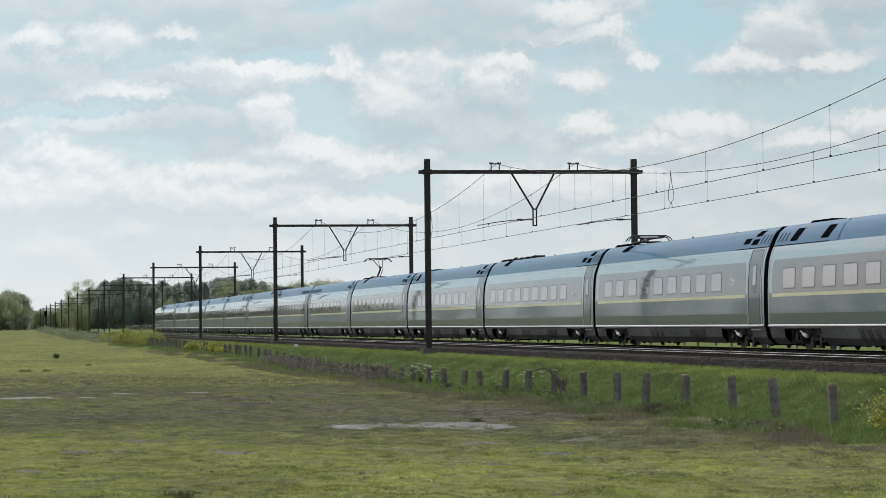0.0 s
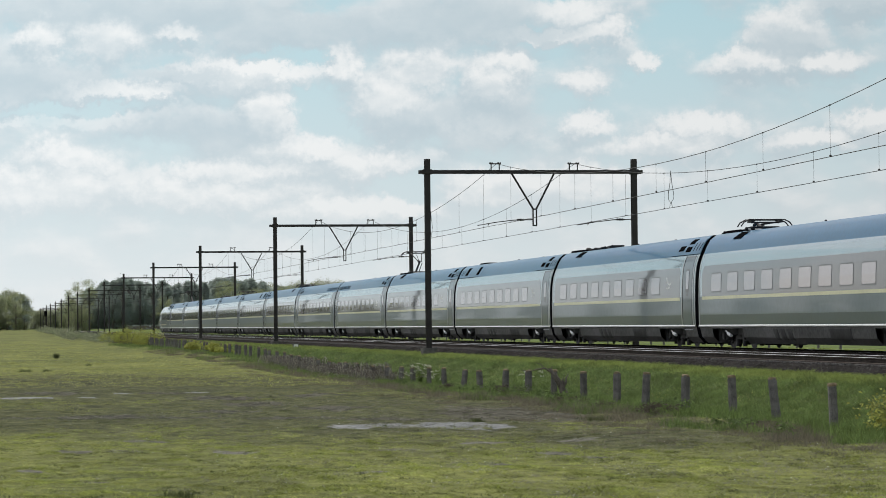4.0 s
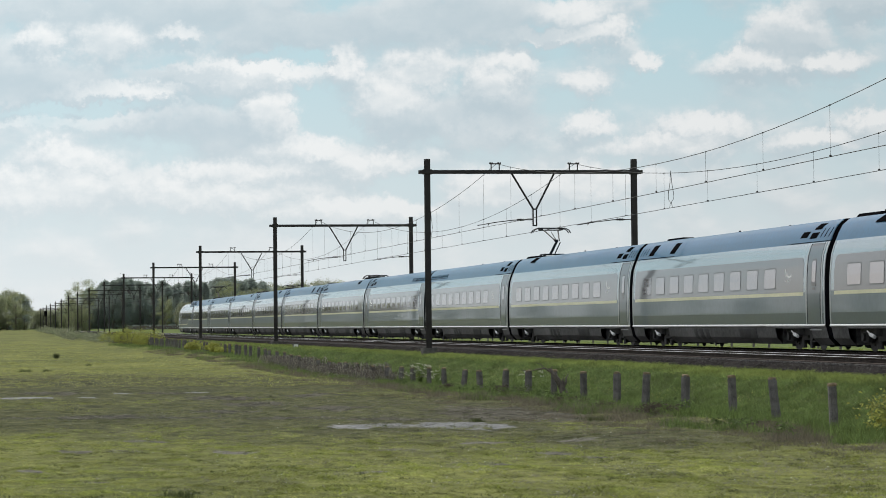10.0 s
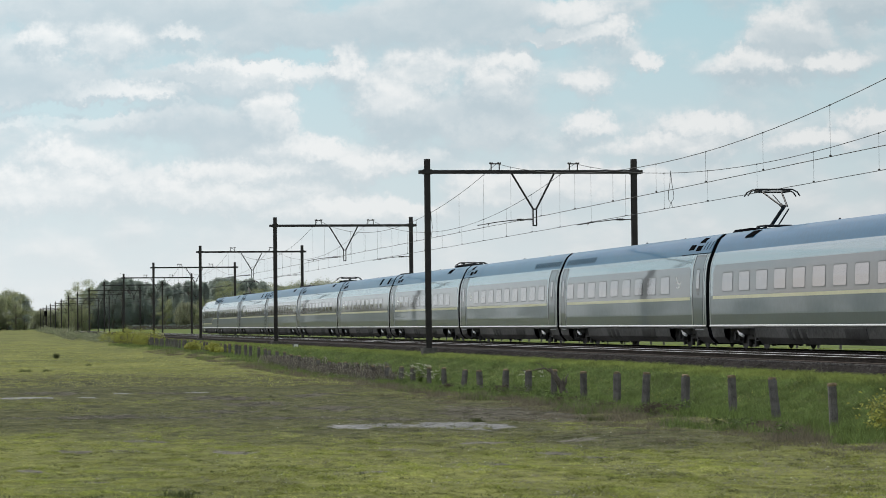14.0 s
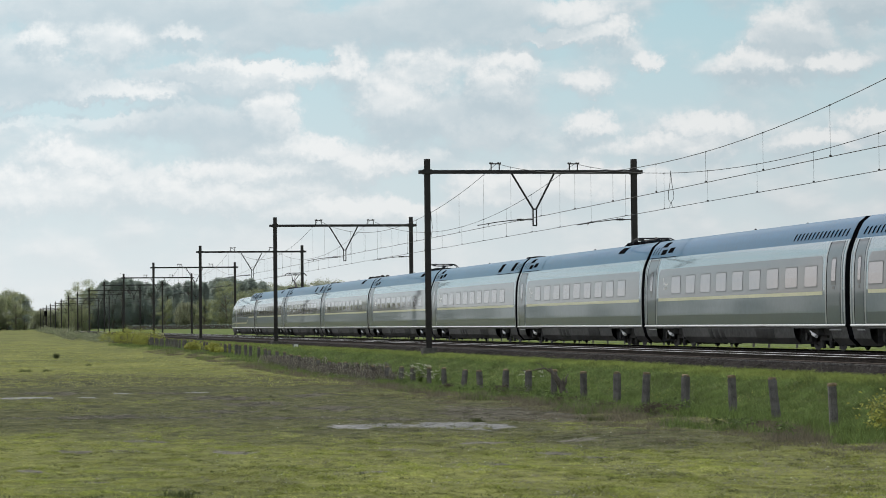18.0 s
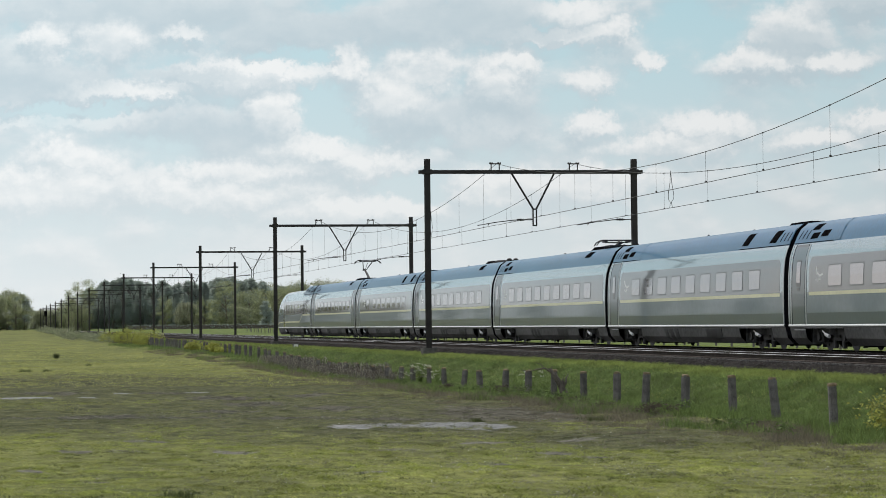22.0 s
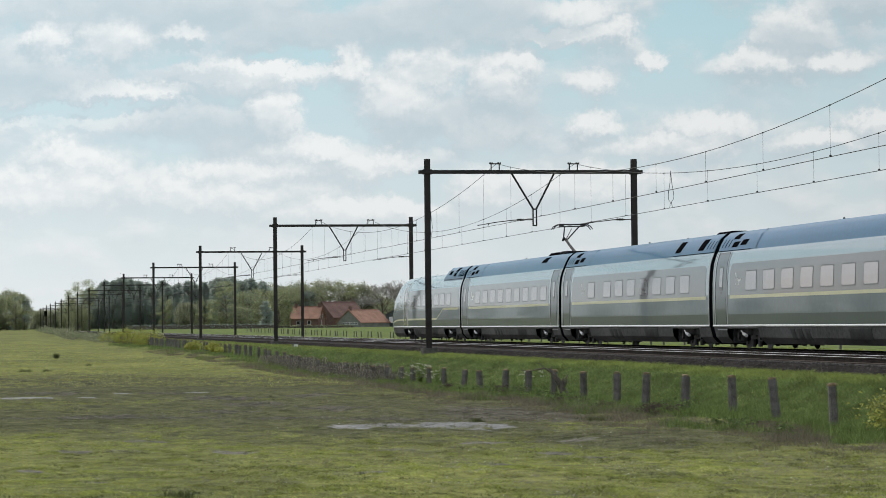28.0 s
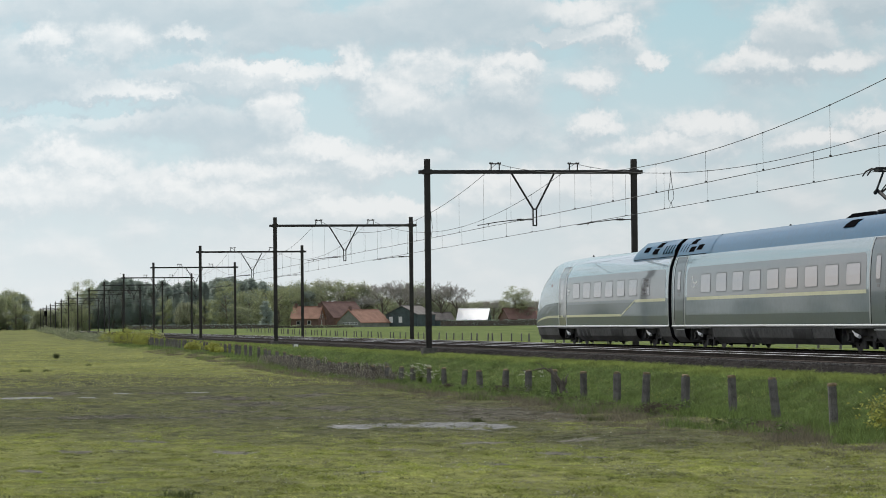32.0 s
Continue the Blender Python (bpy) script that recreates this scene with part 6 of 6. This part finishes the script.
def make_grass():
    rng = random.Random(21)

    def sector(count, near, far, power):
        out = []
        while len(out) < count:
            d = near * (far / near) ** (rng.random() ** power)
            a = VIEW_AZ + radians(rng.uniform(-9.9, 9.9))
            x, s = d * math.sin(a), d * math.cos(a)
            if x - bend(s) < 16.4:
                out.append((x, s))
        return out

    def worn(x, s):
        """Share of the grass that is trodden away here."""
        v = 0.0
        for cx, cs, a, b in TROD + SCUFFS + POOLS:
            v = max(v, 1.25 - math.hypot((x - cx) / a, (s - cs) / b))
        return 0.85 * v + 0.75 * noise.noise(Vector((x * 0.9, s * 0.4, 3.0))) + 0.45 * noise.noise(Vector((x * 2.7, s * 1.2, 7.0))) + 0.55 * noise.noise(Vector((x * 6.0, s * 3.0, 17.0)))

    def tired_shade(x, s):
        return max(1.15 - math.hypot((x - cx) / a, (s - cs) / b) for cx, cs, a, b in DULL)

    def bare(x, s):
        return worn(x, s) > 0.42 or rng.random() < 0.5 * tired_shade(x, s)

    spots = [p for p in sector(110000, 29, 95, 1.0) if not bare(*p)]
    spots.sort(key=lambda p: 0.7 * noise.noise(Vector((p[0] * 0.8, p[1] * 0.35, 12))) + 0.8 * noise.noise(Vector((p[0] * 2.6, p[1] * 1.3, 2))) + rng.gauss(0, 0.12))
    weary_shaded = [p for p in spots if tired_shade(*p) + 0.5 * noise.noise(Vector((p[0] * 0.7, p[1] * 0.3, 90))) > 0.22 + 0.3 * rng.random()]
    kept = set(weary_shaded)
    spots = [p for p in spots if p not in kept]
    blades("tired_meadow_grass", "trampled grass round the muddy places, coloured darker as under cloud", M_TIRED_SHADE, weary_shaded, rng, 5, 0.008, 0.026, 0.008, 0.05, 1.6, 1.5)
    n = len(spots)
    cut, low = int(n * 0.86), int(n * 0.36)
    blades("fresh_meadow_grass", "short bright green new growth in the meadow", M_FRESH, spots[:low], rng, 5, 0.009, 0.028, 0.008, 0.045, 1.8, 1.5)
    blades("meadow_grass", "short grazed green meadow grass", M_GRASS, spots[low:cut], rng, 5, 0.009, 0.026, 0.008, 0.05, 1.6, 1.6)
    blades("pale_meadow_grass", "short yellowing tufts in the meadow", M_PALEGRASS, spots[cut:], rng, 4, 0.007, 0.018, 0.009, 0.04, 1.4, 2.0)
    spots = [p for p in sector(20000, 95, 420, 1.0) if not bare(*p)]
    cut = len(spots) // 3
    blades("far_meadow_grass", "grazed meadow grass far out in the field", M_GRASS, spots[:cut], rng, 4, 0.02, 0.06, 0.018, 0.15, 0.0, 1.4)
    blades("far_pale_grass", "yellowing grass far out in the field", M_PALEGRASS, spots[cut:], rng, 4, 0.02, 0.06, 0.018, 0.15, 0.0, 1.4)

    def strip_spots(count, x0, x1, s0, s1):
        out = []
        for _ in range(count):
            s = s0 * (s1 / s0) ** rng.random()
            out.append((rng.uniform(x0, x1) + bend(s), s))
        return out

    blades("bank_grass", "lush long green grass on the railway bank", M_BANKGRASS, strip_spots(34000, 16.3, 19.6, 44, 330), rng, 8, 0.05, 0.13, 0.006, 0.10, 1.0, 1.0)
    blades("bank_top_grass", "short green grass at the top of the bank", M_BANKTOP, strip_spots(12000, 19.4, 21.1, 50, 330), rng, 6, 0.05, 0.14, 0.008, 0.09, 0.6, 0.8)
    blades("bank_pale_grass", "yellowing grass among the bank grass", M_PALEGRASS, [p for p in strip_spots(5000, 16.6, 21.0, 44, 330) if noise.noise(Vector((p[0] * 0.7, p[1] * 0.3, 15))) > 0.0], rng, 5, 0.04, 0.12, 0.006, 0.09, 0.0, 1.0)
    blades("tall_bank_grass", "taller green grass tufts on the railway bank", M_BANKGRASS, [p for p in strip_spots(4000, 16.5, 19.2, 44, 200) if noise.noise(Vector((p[0] * 0.6, p[1] * 0.3, 1))) > 0.05], rng, 9, 0.08, 0.19, 0.006, 0.10, 0.0, 1.0)
    blades("fence_foot_grass", "dry grass and weeds at the fence foot", M_DRYGRASS, [p for p in strip_spots(17000, 13.4, 15.6, 44, 220) if noise.noise(Vector((p[0] * 0.5, p[1] * 0.25, 5))) > 0.06], rng, 6, 0.04, 0.18, 0.006, 0.09, 1.2)
    blades("straw_wisps", "short dry straw among the meadow grass", M_DRYGRASS, [p for p in strip_spots(16000, 11.0, 15.2, 40, 150) if (p[0] - bend(p[1]) - 11.0) / 4.2 + 1.2 * noise.noise(Vector((p[0] * 0.9, p[1] * 0.4, 33))) > 0.62], rng, 5, 0.02, 0.10, 0.006, 0.08, 0.8, 0.8)
    blades("dead_stalks", "bleached grey stalks among the grazed grass", M_BLEACHED, [p for p in sector(26000, 31, 75, 1.0) if p[0] / 14.0 + 0.8 * noise.noise(Vector((p[0] * 0.9, p[1] * 0.45, 71))) + 0.5 * noise.noise(Vector((p[0] * 3.1, p[1] * 1.6, 72))) > 0.62], rng, 4, 0.012, 0.045, 0.006, 0.06, 0.6, 1.2)
    blades("fence_foot_green", "green grass tufts at the fence foot", M_BANKGRASS, [p for p in strip_spots(26000, 13.2, 16.7, 44, 300) if (p[0] - bend(p[1]) - 13.2) / 3.1 + 0.8 * noise.noise(Vector((p[0] * 0.7, p[1] * 0.25, 60))) + 0.4 * noise.noise(Vector((p[0] * 2.1, p[1] * 0.8, 61))) > 0.55], rng, 6, 0.06, 0.20, 0.007, 0.09, 1.4)
    blades("far_field_grass", "green grass beyond the railway line", M_FRESH, strip_spots(9000, 31.5, 62, 110, 420), rng, 4, 0.05, 0.14, 0.03, 0.4, 0.0, 1.3)
    # small dark clumps all over the near field, and pale flower specks
    near = [p for p in sector(5500, 29, 100, 1.0) if noise.noise(Vector((p[0] * 0.9, p[1] * 0.4, 50))) > -0.1]
    blades("rank_clumps", "small darker clumps in the grazed meadow", M_DARKTUFT, near, rng, 14, 0.015, 0.05, 0.006, 0.05, 0.0, 0.8)
    specks = Build()
    for x, s in sector(420, 29, 60, 1.0):
        z, r = floor_z(x, s) + rng.uniform(0.02, 0.05), rng.uniform(0.004, 0.007)
        specks.add([(x - r, s, z - r), (x + r, s - r, z), (x + r, s, z + r), (x - r, s + r, z)], [(0, 1, 2, 3)])
    tagged(part("daisy_specks", specks, M_FLOWER), "tiny pale flowers scattered in the meadow", "flowers", kind="stuff")
    # clods thrown up by hooves
    clods = Build()
    shapes = []
    for q in range(6):
        shapes.append([Vector((math.cos(k * 1.2566 + q) * rng.uniform(0.7, 1.1), math.sin(k * 1.2566 + q) * rng.uniform(0.7, 1.1), 0)) for k in range(5)] + [Vector((math.cos(k * 2.1) * 0.45, math.sin(k * 2.1) * 0.45, rng.uniform(0.7, 1.0))) for k in range(3)])
    made = 0
    while made < 5200:
        cx, cs, a, b = rng.choice(TROD)
        x, s = cx + rng.gauss(0, a * 0.75), cs + rng.gauss(0, b * 0.75)
        if worn(x, s) < 0.05 or x > 16 or any(math.hypot((x - c[0]) / c[2], (s - c[1]) / c[3]) < 1.1 for c in POOLS):
            continue
        r = 0.012 + (0.055 if s > 58 else 0.04) * rng.random() ** 2
        z = floor_z(x, s) - 0.015
        sh = shapes[made % 6]
        clods.add([(x + p.x * r, s + p.y * r, z + p.z * r * 0.6) for p in sh], [(0, 1, 5), (1, 2, 6, 5), (2, 3, 6), (3, 4, 7, 6), (4, 0, 5, 7), (5, 6, 7)])
        made += 1
    tagged(part("earth_clods", clods, M_EARTH), "dark clods of earth trodden up by hooves", "earth", kind="stuff")
    # dark rank tufts left by the cattle
    for x, s, r in ((5.4, 186.0, 0.05),):
        blades("grass_tuft", "tall dark tuft standing far out in the meadow", M_DARKTUFT, [(x + rng.gauss(0, r), s + rng.gauss(0, r)) for _ in range(60)], rng, 6, 0.15, 0.30 + r * 1.6, 0.02, 0.03)
    for x, s, r in ((2.4, 33.0, 0.16), (10.5, 56.5, 0.08), (2.3, 131.0, 0.30), (3.3, 129.0, 0.14), (13.2, 57.0, 0.22), (6.1, 150.0, 0.14)):
        blades("grass_tuft", "dark rank tuft standing in the grazed meadow", M_DARKTUFT, [(x + rng.gauss(0, r * 0.6), s + rng.gauss(0, r)) for _ in range(40)], rng, 6, 0.04, 0.09 + r * 0.5, 0.007, 0.04)


M_EARTH = material("dark_trodden_earth", (0.105, 0.102, 0.076), 0.9, 0, 0.35, 2, 12, rnd=0.35, island=True)
# trampled grass colour with cloud shade put into it
M_TIRED_SHADE = leaves("trampled_shaded_grass_blades", (0.136, 0.145, 0.063), 0.45, var=0.45)
M_BANKTOP = leaves("green_bank_top_blades", (0.172, 0.215, 0.060), 0.45, var=0.4)
M_BLEACHED = leaves("bleached_grey_stalks", (0.225, 0.214, 0.175), 0.4)
M_PALEGRASS = leaves("yellowing_grass_blades", (0.300, 0.315, 0.102), 0.35)
M_FRESH = leaves("fresh_green_grass_blades", (0.205, 0.236, 0.056), 0.45, var=0.4)
M_DARKTUFT = leaves("dark_rank_grass_blades", (0.075, 0.09, 0.038), 0.3)
make_grass()


# ---- what moves ----
# metres travelled by the train, at whole seconds
TRAVEL = ((0, 0.00), (1, 3.38), (2, 7.20), (3, 11.47), (4, 16.24), (5, 21.55), (6, 27.38), (7, 33.73), (8, 40.62), (9, 48.04), (10, 55.97), (11, 64.41), (12, 73.30), (13, 82.52), (14, 92.00), (15, 101.68), (16, 111.60), (17, 121.78), (18, 132.23), (19, 142.95), (20, 153.83), (21, 164.76), (22, 175.65), (23, 186.52), (24, 197.43), (25, 208.32), (26, 219.20), (27, 230.12), (28, 241.08), (29, 252.09), (30, 263.11), (31, 274.09), (32, 284.98))
TAIL_START = 382.10


def travelled(t):
    """Smooth cubic through the table."""
    ts, ds = [a for a, _ in TRAVEL], [b for _, b in TRAVEL]
    n = len(ts)

    def slope(i):
        a, b = max(i - 1, 0), min(i + 1, n - 1)
        return (ds[b] - ds[a]) / (ts[b] - ts[a])

    i = max(j for j in range(n - 1) if ts[j] <= t)
    h = ts[i + 1] - ts[i]
    u = (t - ts[i]) / h
    return (2 * u**3 - 3 * u**2 + 1) * ds[i] + (u**3 - 2 * u**2 + u) * h * slope(i) + (-2 * u**3 + 3 * u**2) * ds[i + 1] + (u**3 - u**2) * h * slope(i + 1)


def motions():
    for j, car in enumerate(train):
        rows = []
        for k in range(65):
            t = k * 0.5
            s = TAIL_START + CAR / 2 - CAR * j - travelled(t)
            rows.append((t, pose(far_x(s), s, 0, 0, 0, -math.degrees(math.atan((far_x(s + 5) - far_x(s - 5)) / 10)))))
        walk(car, rows)
    # wheels turn with the travel; one turn of keys serves all the axles that stand alike
    done = {}
    for w, i in WHEELS:
        if i not in done:
            rows = []
            for f in range(961):
                t = f / FPS
                rows.append((t, pose(0, (-1.25, 1.25)[i], 0.46, math.degrees(travelled(t) / 0.46) % 360)))
            walk(w, rows)
            done[i] = w
        else:
            src = done[i].animation_data
            w.rotation_mode = "QUATERNION"
            w.animation_data_create()
            w.animation_data.action = src.action
            w.animation_data.action_slot = src.action_slot
    # the cloud drifts slowly to the right
    walk(backdrop, [(4.0 * k, pose(0, 0, 0, 0, 0, 0.10 - 0.025 * k)) for k in range(9)])


motions()
